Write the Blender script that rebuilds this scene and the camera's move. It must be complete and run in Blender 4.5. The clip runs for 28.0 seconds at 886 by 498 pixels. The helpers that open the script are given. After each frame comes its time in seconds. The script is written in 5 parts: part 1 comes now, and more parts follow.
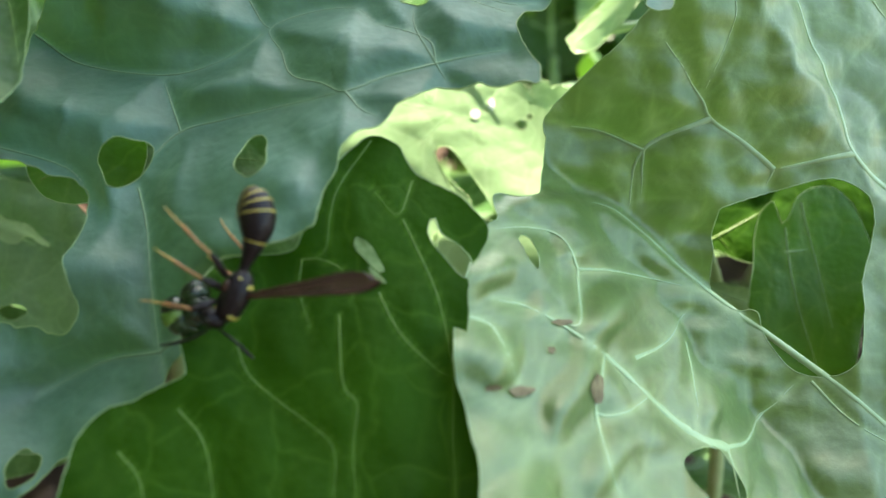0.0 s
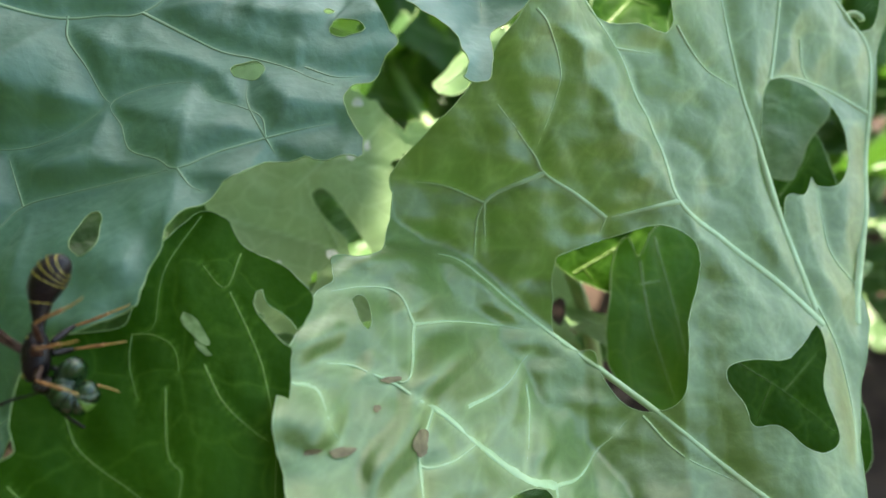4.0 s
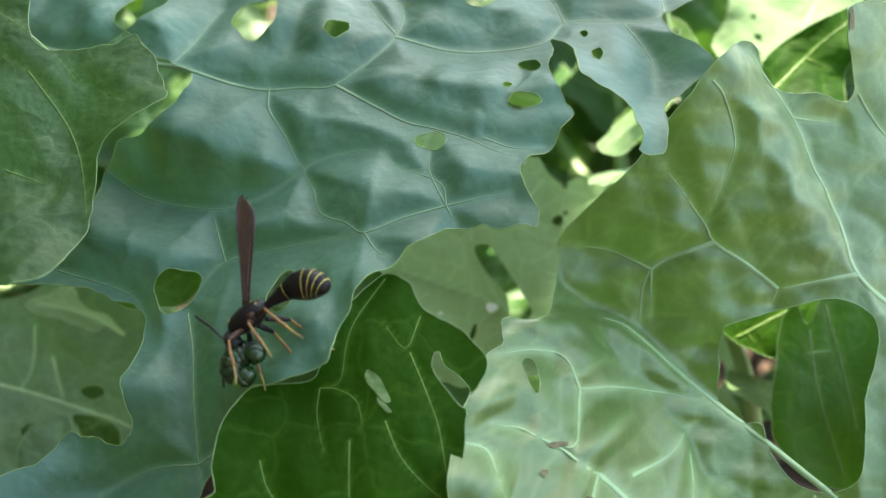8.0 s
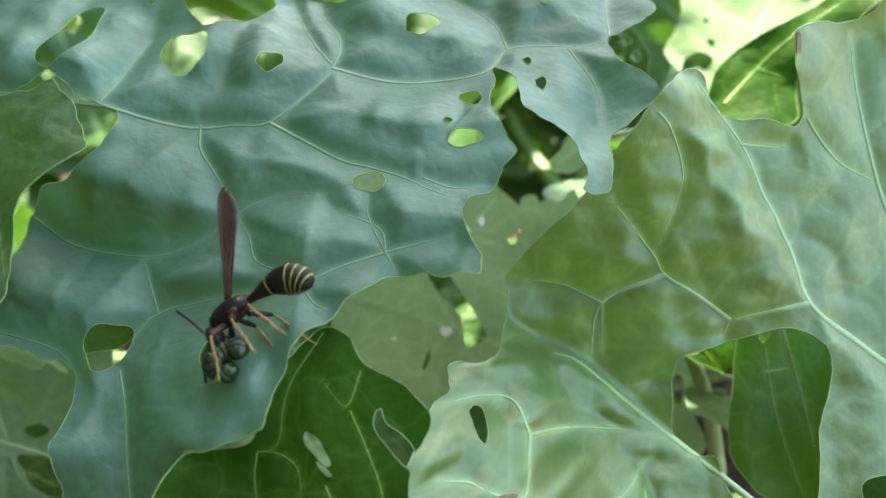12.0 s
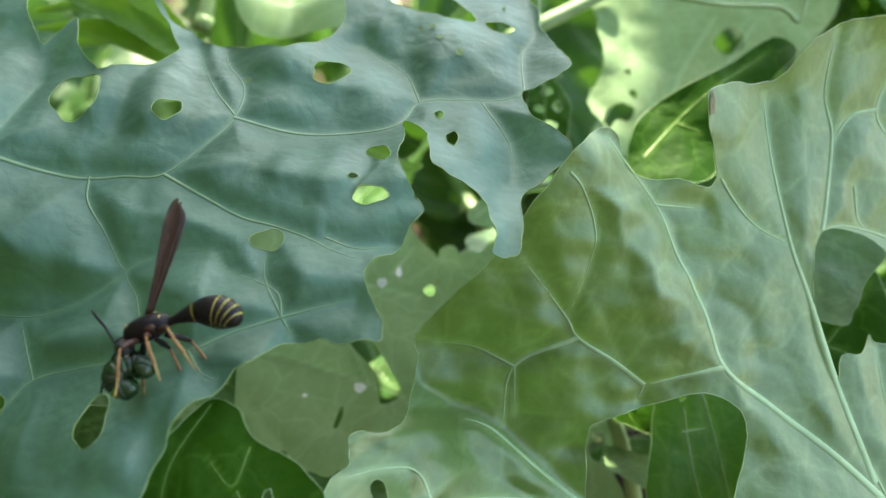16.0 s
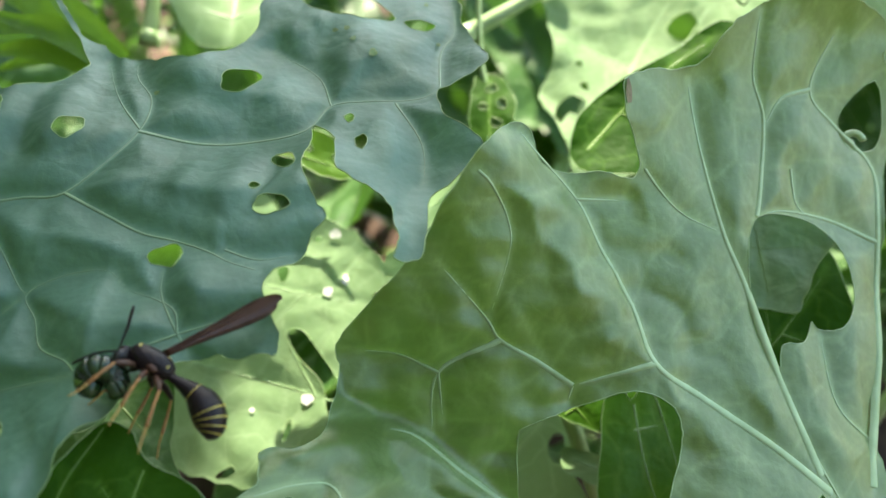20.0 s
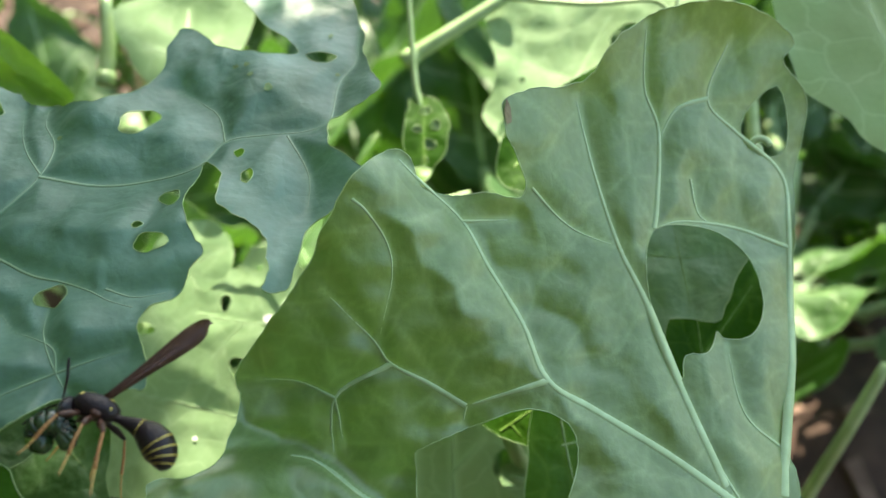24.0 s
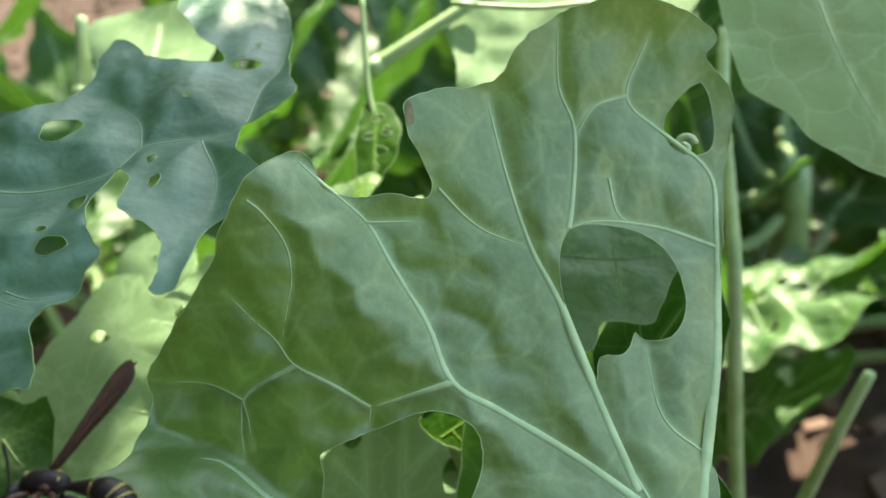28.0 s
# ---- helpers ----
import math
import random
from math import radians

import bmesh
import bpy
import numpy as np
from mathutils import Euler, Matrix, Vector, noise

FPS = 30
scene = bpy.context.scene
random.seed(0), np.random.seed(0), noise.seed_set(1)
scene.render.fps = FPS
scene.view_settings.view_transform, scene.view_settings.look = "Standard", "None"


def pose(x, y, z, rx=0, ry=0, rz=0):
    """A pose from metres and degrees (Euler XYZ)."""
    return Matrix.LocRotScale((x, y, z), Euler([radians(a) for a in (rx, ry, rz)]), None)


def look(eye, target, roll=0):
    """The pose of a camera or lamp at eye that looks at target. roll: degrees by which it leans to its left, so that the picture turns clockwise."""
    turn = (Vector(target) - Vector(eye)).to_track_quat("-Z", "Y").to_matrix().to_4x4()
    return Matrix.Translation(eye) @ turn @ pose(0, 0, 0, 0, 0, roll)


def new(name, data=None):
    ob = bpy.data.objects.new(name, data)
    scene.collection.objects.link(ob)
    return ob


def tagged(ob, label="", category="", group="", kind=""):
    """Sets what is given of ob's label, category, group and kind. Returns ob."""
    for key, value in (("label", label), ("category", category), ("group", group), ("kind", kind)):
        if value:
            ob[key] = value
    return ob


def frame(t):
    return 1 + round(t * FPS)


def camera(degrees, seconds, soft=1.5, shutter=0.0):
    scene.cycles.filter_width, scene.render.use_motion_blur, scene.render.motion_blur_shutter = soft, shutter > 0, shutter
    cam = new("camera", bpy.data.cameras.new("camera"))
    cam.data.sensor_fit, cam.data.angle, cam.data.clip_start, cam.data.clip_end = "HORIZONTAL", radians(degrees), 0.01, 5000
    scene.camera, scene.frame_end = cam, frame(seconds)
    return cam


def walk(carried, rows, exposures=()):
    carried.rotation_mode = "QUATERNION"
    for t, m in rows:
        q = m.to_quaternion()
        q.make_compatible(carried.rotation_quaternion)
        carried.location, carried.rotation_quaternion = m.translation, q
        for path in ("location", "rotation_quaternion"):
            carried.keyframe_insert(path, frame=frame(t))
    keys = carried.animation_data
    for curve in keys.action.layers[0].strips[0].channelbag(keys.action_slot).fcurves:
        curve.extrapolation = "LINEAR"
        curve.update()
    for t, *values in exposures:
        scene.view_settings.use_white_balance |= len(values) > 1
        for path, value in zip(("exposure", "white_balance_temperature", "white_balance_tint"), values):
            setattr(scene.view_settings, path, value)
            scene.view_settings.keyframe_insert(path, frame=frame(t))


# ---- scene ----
# The place is laid out in centimetres as seen from a stand above the plants: x to the right, y ahead, z up in the view;
# VIEW turns that into the world, where the eye looks down on the leaves from about a third of a metre.
TILT, EYE_HEIGHT, CM = 42.0, 0.34, 0.01
VIEW = Matrix.Translation((0, 0, EYE_HEIGHT)) @ Matrix.Rotation(radians(-TILT), 4, "X")

cam = camera(55, 28.0, soft=1.4)
cam.data.dof.use_dof, cam.data.dof.focus_distance, cam.data.dof.aperture_fstop = True, 0.096, 23.0


def cam_pose(x, y, z, yaw, pitch, roll):
    turn = Matrix.Rotation(radians(yaw), 4, "Z") @ Matrix.Rotation(radians(pitch), 4, "X") @ Matrix.Rotation(radians(-roll), 4, "Y")
    return VIEW @ Matrix.Translation((x * CM, y * CM, z * CM)) @ turn @ Matrix.Rotation(radians(90), 4, "X")


PATH = [
    (0, -1.860, 1.107, -1.724, -0.35, 0.79, 2.22),
    (0.5, -1.577, 1.215, -1.797, 1.30, 1.36, 0.83),
    (1, -1.375, 1.189, -1.699, 0.47, 1.23, 0.37),
    (1.5, -1.334, 1.271, -1.635, -1.34, 1.54, 0.67),
    (2, -1.223, 1.189, -1.691, -1.63, 1.60, 0.53),
    (2.5, -1.110, 1.181, -1.514, -2.33, 1.34, 1.23),
    (3, -0.757, 0.639, -0.752, -1.13, -2.26, 1.06),
    (3.5, -0.664, 0.593, -0.973, -2.47, -0.85, 0.35),
    (5.5, -0.618, 0.384, -0.916, -4.71, 2.37, 0.57),
    (6, -0.372, 0.295, -0.685, -2.31, 2.86, 1.70),
    (6.5, -0.894, 0.276, -0.409, 0.06, 1.40, 0.85),
    (7, -1.097, 0.378, -0.367, 4.06, 0.87, 2.02),
    (7.5, -1.290, 0.231, -0.358, 4.35, 1.35, 1.28),
    (8, -1.031, 0.199, -0.702, 5.74, 2.70, 2.75),
    (8.5, -1.275, 0.339, -0.338, 4.63, 1.17, 1.94),
    (9, -1.153, 0.558, -0.646, 4.60, 2.64, 2.40),
    (9.5, -1.023, 0.474, -0.526, 4.95, 2.87, 2.44),
    (10, -1.025, 0.602, -0.442, 3.21, 3.42, 2.41),
    (10.5, -0.829, 0.780, -0.226, 3.22, 3.03, 2.16),
    (11, -1.092, 0.869, -0.163, 3.18, 2.72, 2.47),
    (11.5, -0.996, 0.608, -0.097, 3.29, 2.07, 1.87),
    (12, -0.764, 0.534, 0.031, 3.73, 1.45, 1.01),
    (12.5, -0.785, 0.535, -0.099, 2.92, 3.19, 2.21),
    (14.5, -0.266, 0.429, -0.032, 3.37, 3.11, 2.14),
    (15, 0.053, 0.535, 0.195, 3.72, 3.15, 1.61),
    (15.5, 0.166, 0.704, 0.251, 2.24, 3.46, 1.96),
    (16, -0.426, 0.989, 0.374, -0.37, 3.74, 1.43),
    (16.5, -0.534, 1.001, 0.317, -0.29, 4.19, 1.72),
    (17, -0.327, 0.969, -0.182, 2.32, 6.79, 1.78),
    (17.5, -0.435, 0.764, 0.020, 1.89, 5.00, 2.04),
    (18, -0.185, 1.171, 0.180, 0.80, 3.94, 1.02),
    (18.5, 0.229, 1.282, 0.121, -0.21, 4.07, 0.47),
    (19, 0.205, 1.336, 0.197, -0.69, 3.71, 0.02),
    (19.5, 0.783, 1.221, 0.167, 1.18, 4.53, -0.75),
    (20, 0.700, 1.272, 0.410, 0.60, 3.93, -1.31),
    (20.5, 1.237, 1.140, 0.266, 1.74, 4.53, -1.52),
    (21, 1.536, 1.032, 0.292, 2.60, 4.49, -1.79),
    (21.5, 1.921, 1.197, 0.478, 3.29, 3.89, -2.26),
    (23.5, 2.610, 1.065, 0.322, 4.06, 5.23, -3.65),
    (24, 2.478, 1.172, 0.458, 3.43, 4.93, -3.81),
    (24.5, 2.644, 1.209, 0.305, 3.77, 5.69, -3.78),
    (25, 2.806, 1.125, 0.368, 4.24, 5.66, -3.95),
    (25.5, 2.978, 1.248, 0.660, 4.41, 4.33, -4.12),
    (26, 3.012, 1.299, 0.909, 4.56, 3.51, -4.27),
    (26.5, 3.299, 1.315, 0.952, 5.48, 3.41, -4.39),
    (27, 3.373, 1.307, 0.797, 5.39, 4.34, -4.23),
    (27.5, 3.741, 1.297, 0.594, 6.17, 5.08, -4.24),
    (28, 4.088, 1.374, 0.173, 6.48, 6.25, -4.11),
]
walk(cam, [(row[0], cam_pose(*row[1:])) for row in PATH], [(0, 2.64, 7800, 0), (3, 2.47, 7800, 0), (8, 2.58, 7800, 0), (12, 2.66, 7800, 0), (15, 2.5, 7800, 0), (18, 2.42, 7800, 0), (19, 2.3, 7800, 0), (21, 2.22, 7800, 0), (25, 2.18, 7800, 0), (28, 2.12, 7800, 0)])

# ---- light ----
SUN = Vector((0.1, 0.62, 0.78)).normalized()
world = bpy.data.worlds.new("sky")
scene.world = world
world.use_nodes = True
wn = world.node_tree.nodes
sky = wn.new("ShaderNodeTexSky")
sky.sky_type = "NISHITA"
sky.sun_disc = False
sky.sun_elevation = math.asin(SUN.z)
sky.sun_rotation = math.atan2(SUN.x, SUN.y)
wn["Background"].inputs[1].default_value = 0.15
world.node_tree.links.new(sky.outputs[0], wn["Background"].inputs[0])
lamp = bpy.data.lights.new("sun", "SUN")
lamp.energy, lamp.angle, lamp.color = 4.6, radians(0.5), (1.0, 0.95, 0.86)
sun = new("sun", lamp)
sun.matrix_world = look(SUN * 3, (0, 0, 0))

# ---- materials ----


def nodes(name):
    m = bpy.data.materials.new(name)
    m.use_nodes = True
    t = m.node_tree
    return m, t, t.nodes, t.links


def ramp(n, stops):
    r = n.new("ShaderNodeValToRGB")
    r.color_ramp.elements[0].position, r.color_ramp.elements[0].color = stops[0][0], (*stops[0][1], 1)
    r.color_ramp.elements[1].position, r.color_ramp.elements[1].color = stops[-1][0], (*stops[-1][1], 1)
    for p, c in stops[1:-1]:
        e = r.color_ramp.elements.new(p)
        e.color = (*c, 1)
    return r


def leaf_material(name, dark, light, vein, glow, share=0.3, rough=0.42, net=120.0, bump=0.5, swells=0.6, wax=0.25, spec=0.6, mesh=0.26, sheen=(1, 1, 1)):
    """Leaf tissue: two greens in soft patches, a faint net of small veins, a waxy gloss, and light that passes through."""
    m, t, n, l = nodes(name)
    co = n.new("ShaderNodeTexCoord")
    big = n.new("ShaderNodeTexNoise")
    big.inputs["Scale"].default_value, big.inputs["Detail"].default_value = 55, 3
    small = n.new("ShaderNodeTexNoise")
    small.inputs["Scale"].default_value, small.inputs["Detail"].default_value = 900, 4
    warp = n.new("ShaderNodeTexNoise")
    warp.inputs["Scale"].default_value = 160
    add = n.new("ShaderNodeVectorMath")
    add.operation = "MULTIPLY_ADD"
    add.inputs[1].default_value = (0.006, 0.006, 0.006)
    cells = n.new("ShaderNodeTexVoronoi")
    cells.feature = "DISTANCE_TO_EDGE"
    cells.inputs["Scale"].default_value = net
    for node in (big, small, warp):
        l.new(co.outputs["Object"], node.inputs["Vector"])
    l.new(warp.outputs["Color"], add.inputs[0])
    l.new(co.outputs["Object"], add.inputs[2])
    l.new(add.outputs[0], cells.inputs["Vector"])
    tone = ramp(n, [(0.35, dark), (0.65, light)])
    l.new(big.outputs["Fac"], tone.inputs[0])
    grain = n.new("ShaderNodeMix")
    grain.data_type, grain.blend_type = "RGBA", "MULTIPLY"
    grain.inputs["Factor"].default_value = 0.35
    gr = ramp(n, [(0.3, (0.72, 0.75, 0.7)), (0.7, (1.15, 1.12, 1.1))])
    l.new(small.outputs["Fac"], gr.inputs[0])
    l.new(tone.outputs[0], grain.inputs["A"])
    l.new(gr.outputs[0], grain.inputs["B"])
    line = ramp(n, [(0.0, (mesh, mesh, mesh)), (0.05, (0.0, 0.0, 0.0))])
    l.new(cells.outputs["Distance"], line.inputs[0])
    att = n.new("ShaderNodeAttribute")
    att.attribute_name = "rib"
    both = n.new("ShaderNodeMath")
    both.operation = "MAXIMUM"
    l.new(att.outputs["Fac"], both.inputs[0])
    l.new(line.outputs[0], both.inputs[1])
    veined = n.new("ShaderNodeMix")
    veined.data_type = "RGBA"
    l.new(both.outputs[0], veined.inputs["Factor"])
    l.new(grain.outputs["Result"], veined.inputs["A"])
    veined.inputs["B"].default_value = (*vein, 1)
    bs = n["Principled BSDF"]
    l.new(veined.outputs["Result"], bs.inputs["Base Color"])
    bs.inputs["Roughness"].default_value = rough
    bs.inputs["Specular IOR Level"].default_value = spec
    bs.inputs["Specular Tint"].default_value, bs.inputs["Coat Tint"].default_value = (*sheen, 1), (*sheen, 1)
    bs.inputs["Coat Weight"].default_value, bs.inputs["Coat Roughness"].default_value = wax, 0.4
    bm1 = n.new("ShaderNodeBump")
    bm1.inputs["Strength"].default_value, bm1.inputs["Distance"].default_value = bump, 0.0013
    swell = n.new("ShaderNodeTexNoise")
    swell.inputs["Scale"].default_value, swell.inputs["Detail"].default_value = 260, 2
    l.new(co.outputs["Object"], swell.inputs["Vector"])
    bm2 = n.new("ShaderNodeBump")
    bm2.inputs["Strength"].default_value, bm2.inputs["Distance"].default_value = swells, 0.0014
    l.new(swell.outputs["Fac"], bm2.inputs["Height"])
    l.new(bm2.outputs[0], bm1.inputs["Normal"])
    high = n.new("ShaderNodeMath")
    high.operation = "MULTIPLY_ADD"
    high.inputs[1].default_value = 0.25
    l.new(small.outputs["Fac"], high.inputs[0])
    l.new(cells.outputs["Distance"], high.inputs[2])
    l.new(high.outputs[0], bm1.inputs["Height"])
    l.new(bm1.outputs[0], bs.inputs["Normal"])
    tr = n.new("ShaderNodeBsdfTranslucent")
    tint = n.new("ShaderNodeMix")
    tint.data_type, tint.blend_type = "RGBA", "MIX"
    tint.inputs["A"].default_value = (*glow, 1)
    tint.inputs["B"].default_value = (*[min(1, 1.5 * c) for c in glow], 1)
    l.new(both.outputs[0], tint.inputs["Factor"])
    l.new(tint.outputs["Result"], tr.inputs["Color"])
    mix = n.new("ShaderNodeMixShader")
    mix.inputs[0].default_value = share
    l.new(bs.outputs[0], mix.inputs[1])
    l.new(tr.outputs[0], mix.inputs[2])
    l.new(mix.outputs[0], n["Material Output"].inputs["Surface"])
    return m


def plain_material(name, dark, light, scale=300.0, rough=0.5, bump=0.2, metal=0.0, spec=0.5):
    m, t, n, l = nodes(name)
    co = n.new("ShaderNodeTexCoord")
    no = n.new("ShaderNodeTexNoise")
    no.inputs["Scale"].default_value, no.inputs["Detail"].default_value = scale, 5
    l.new(co.outputs["Object"], no.inputs["Vector"])
    r = ramp(n, [(0.3, dark), (0.7, light)])
    l.new(no.outputs["Fac"], r.inputs[0])
    bs = n["Principled BSDF"]
    l.new(r.outputs[0], bs.inputs["Base Color"])
    bs.inputs["Roughness"].default_value, bs.inputs["Metallic"].default_value = rough, metal
    bs.inputs["Specular IOR Level"].default_value = spec
    b = n.new("ShaderNodeBump")
    b.inputs["Strength"].default_value, b.inputs["Distance"].default_value = bump, 0.0006
    l.new(no.outputs["Fac"], b.inputs["Height"])
    l.new(b.outputs[0], bs.inputs["Normal"])
    return m


BLUE = leaf_material("waxy_blue_green_leaf", (0.048, 0.128, 0.086), (0.088, 0.205, 0.150), (0.16, 0.29, 0.20), (0.12, 0.30, 0.04), 0.18, 0.55, 120, 0.3, 0.3, 0.3, 0.55, 0.12)
BROAD = leaf_material("pale_leaf_underside", (0.055, 0.128, 0.020), (0.085, 0.175, 0.034), (0.27, 0.41, 0.19), (0.22, 0.42, 0.06), 0.16, 0.5, 120, 0.3, 0.3, 0.95, 0.9, 0.1, (1.0, 1.0, 0.92))
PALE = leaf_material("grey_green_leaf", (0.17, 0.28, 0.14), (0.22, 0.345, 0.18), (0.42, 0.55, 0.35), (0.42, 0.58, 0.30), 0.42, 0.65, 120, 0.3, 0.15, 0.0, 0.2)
# deep green far darker than the other leaves: shade is put into the base
DARK = leaf_material("shade_toned_deep_green_leaf", (0.012, 0.046, 0.002), (0.022, 0.072, 0.004), (0.07, 0.16, 0.02), (0.06, 0.20, 0.01), 0.18, 0.6, 120, 0.4, 0.4, 0.0, 0.07)
# PALE's grey-green again but darker: the shade is put into the base colour
MID = leaf_material("shade_toned_grey_leaf", (0.09, 0.175, 0.095), (0.13, 0.235, 0.13), (0.22, 0.34, 0.19), (0.18, 0.36, 0.08), 0.25, 0.5, 120, 0.4, 0.4, 0.2, 0.5)
WEED = leaf_material("weed_leaf", (0.035, 0.11, 0.012), (0.07, 0.17, 0.025), (0.15, 0.27, 0.07), (0.16, 0.42, 0.03), 0.35, 0.3, 160, 0.3, 0.3, 0.3, 0.8)
FIELD = leaf_material("garden_leaf", (0.03, 0.09, 0.02), (0.06, 0.15, 0.04), (0.14, 0.25, 0.09), (0.08, 0.2, 0.02), 0.3, 0.5, 120, 0.5, 0.6, 0.1)
YOUNG = leaf_material("young_green_leaf", (0.04, 0.13, 0.012), (0.07, 0.19, 0.022), (0.16, 0.27, 0.06), (0.12, 0.34, 0.02), 0.3, 0.5, 120, 0.4, 0.4, 0.1, 0.4)
VEIN_BLUE = plain_material("blue_green_vein", (0.13, 0.24, 0.12), (0.18, 0.30, 0.16), 500, 0.4)
VEIN_PALE = plain_material("pale_vein", (0.28, 0.42, 0.21), (0.36, 0.52, 0.29), 500, 0.4)
VEIN_DARK = plain_material("yellow_green_vein", (0.10, 0.20, 0.03), (0.16, 0.28, 0.05), 500, 0.4)
RIM = plain_material("leaf_margin", (0.20, 0.33, 0.14), (0.32, 0.45, 0.22), 400, 0.5)
RIM_GREEN = plain_material("green_leaf_margin", (0.14, 0.25, 0.08), (0.24, 0.36, 0.15), 400, 0.5)
STALK = plain_material("leaf_stalk", (0.20, 0.32, 0.12), (0.32, 0.44, 0.22), 200, 0.45)
SCAR = plain_material("dry_brown_scar", (0.10, 0.08, 0.04), (0.22, 0.19, 0.10), 900, 0.8)
SCRAPE = plain_material("pale_scraped_tissue", (0.09, 0.17, 0.045), (0.18, 0.27, 0.10), 900, 0.7)
SOIL = plain_material("reddish_soil", (0.030, 0.016, 0.012), (0.085, 0.048, 0.036), 60, 0.95, 0.8)
CLOD = plain_material("bark_mulch", (0.05, 0.027, 0.02), (0.24, 0.15, 0.115), 45, 0.9, 0.6)
GRASS = leaf_material("grass_blade", (0.08, 0.18, 0.02), (0.14, 0.28, 0.04), (0.2, 0.34, 0.08), (0.3, 0.55, 0.05), 0.4, 0.45, 60)
BLACK = plain_material("black_chitin", (0.006, 0.004, 0.005), (0.014, 0.009, 0.010), 2500, 0.35, 0.2, 0.0, 0.25)
YELLOW = plain_material("yellow_band", (0.36, 0.29, 0.05), (0.48, 0.40, 0.10), 2500, 0.4)
RUST = plain_material("rusty_leg", (0.22, 0.09, 0.03), (0.36, 0.18, 0.06), 2500, 0.4)
AMBER = plain_material("amber_foot", (0.34, 0.20, 0.05), (0.46, 0.30, 0.09), 2500, 0.4)
BROWN = plain_material("brown_chitin", (0.03, 0.014, 0.010), (0.07, 0.03, 0.018), 2500, 0.4, 0.2, 0.0, 0.3)
EYE = plain_material("dark_eye", (0.01, 0.012, 0.012), (0.02, 0.022, 0.022), 3000, 0.15)
GRUB = plain_material("dark_green_grub", (0.004, 0.012, 0.006), (0.02, 0.05, 0.014), 700, 0.18)
GRUB_PALE = plain_material("pale_green_grub", (0.06, 0.14, 0.02), (0.16, 0.28, 0.06), 900, 0.25)


def wing_material():
    m, t, n, l = nodes("smoky_wing")
    bs = n["Principled BSDF"]
    co = n.new("ShaderNodeTexCoord")
    no = n.new("ShaderNodeTexNoise")
    no.inputs["Scale"].default_value = 600
    l.new(co.outputs["Object"], no.inputs["Vector"])
    r = ramp(n, [(0.3, (0.05, 0.026, 0.018)), (0.7, (0.10, 0.055, 0.04))])
    l.new(no.outputs["Fac"], r.inputs[0])
    l.new(r.outputs[0], bs.inputs["Base Color"])
    bs.inputs["Roughness"].default_value = 0.25
    clear = n.new("ShaderNodeBsdfTransparent")
    clear.inputs[0].default_value = (0.75, 0.6, 0.5, 1)
    mix = n.new("ShaderNodeMixShader")
    mix.inputs[0].default_value = 0.28
    l.new(bs.outputs[0], mix.inputs[1])
    l.new(clear.outputs[0], mix.inputs[2])
    l.new(mix.outputs[0], n["Material Output"].inputs["Surface"])
    return m


WING = wing_material()

# ---- helpers of the scene ----


def mesh_of(name, verts, faces, mat, smooth=True, rib=None):
    me = bpy.data.meshes.new(name)
    me.from_pydata([tuple(v) for v in verts], [], [tuple(f) for f in faces])
    me.materials.append(mat)
    if smooth:
        me.shade_smooth()
    if rib is not None:
        a = me.attributes.new("rib", "FLOAT", "POINT")
        a.data.foreach_set("value", np.asarray(rib, np.float32))
    me.update()
    return me


def part(name, me, parent, label="", m=None):
    ob = new(name, me)
    ob.parent = parent
    if m is not None:
        ob.matrix_basis = m
    return tagged(ob, label)


def tube(path, radii, sides=6, cap=True):
    """Verts and faces of a tube along a path of points, with a radius at each."""
    p = np.asarray(path, float)
    r = np.broadcast_to(np.asarray(radii, float), (len(p),))
    d = np.gradient(p, axis=0)
    d /= np.linalg.norm(d, axis=1)[:, None] + 1e-12
    ref = np.array([0.31, 0.87, 0.37])
    a = np.cross(d, ref)
    a /= np.linalg.norm(a, axis=1)[:, None] + 1e-12
    b = np.cross(d, a)
    ang = np.linspace(0, 2 * np.pi, sides, endpoint=False)
    v = p[:, None] + r[:, None, None] * (np.cos(ang)[None, :, None] * a[:, None] + np.sin(ang)[None, :, None] * b[:, None])
    n = len(p)
    f = [(i * sides + k, i * sides + (k + 1) % sides, (i + 1) * sides + (k + 1) % sides, (i + 1) * sides + k) for i in range(n - 1) for k in range(sides)]
    if cap:
        f += [tuple(range(sides))[::-1], tuple((n - 1) * sides + k for k in range(sides))]
    return v.reshape(-1, 3), f


def smooth_line(pts, per=5, closed=False):
    """Catmull-Rom curve through the points."""
    p = np.asarray(pts, float)
    q = np.vstack([p[-1], p, p[0], p[1]]) if closed else np.vstack([2 * p[0] - p[1], p, 2 * p[-1] - p[-2]])
    out = []
    for i in range(1, len(q) - 2):
        for s in np.linspace(0, 1, per, endpoint=False):
            a, b, c, d = q[i - 1 : i + 3]
            out.append(0.5 * (2 * b + (c - a) * s + (2 * a - 5 * b + 4 * c - d) * s * s + (3 * b - a - 3 * c + d) * s**3))
    if not closed:
        out.append(p[-1])
    return np.array(out)


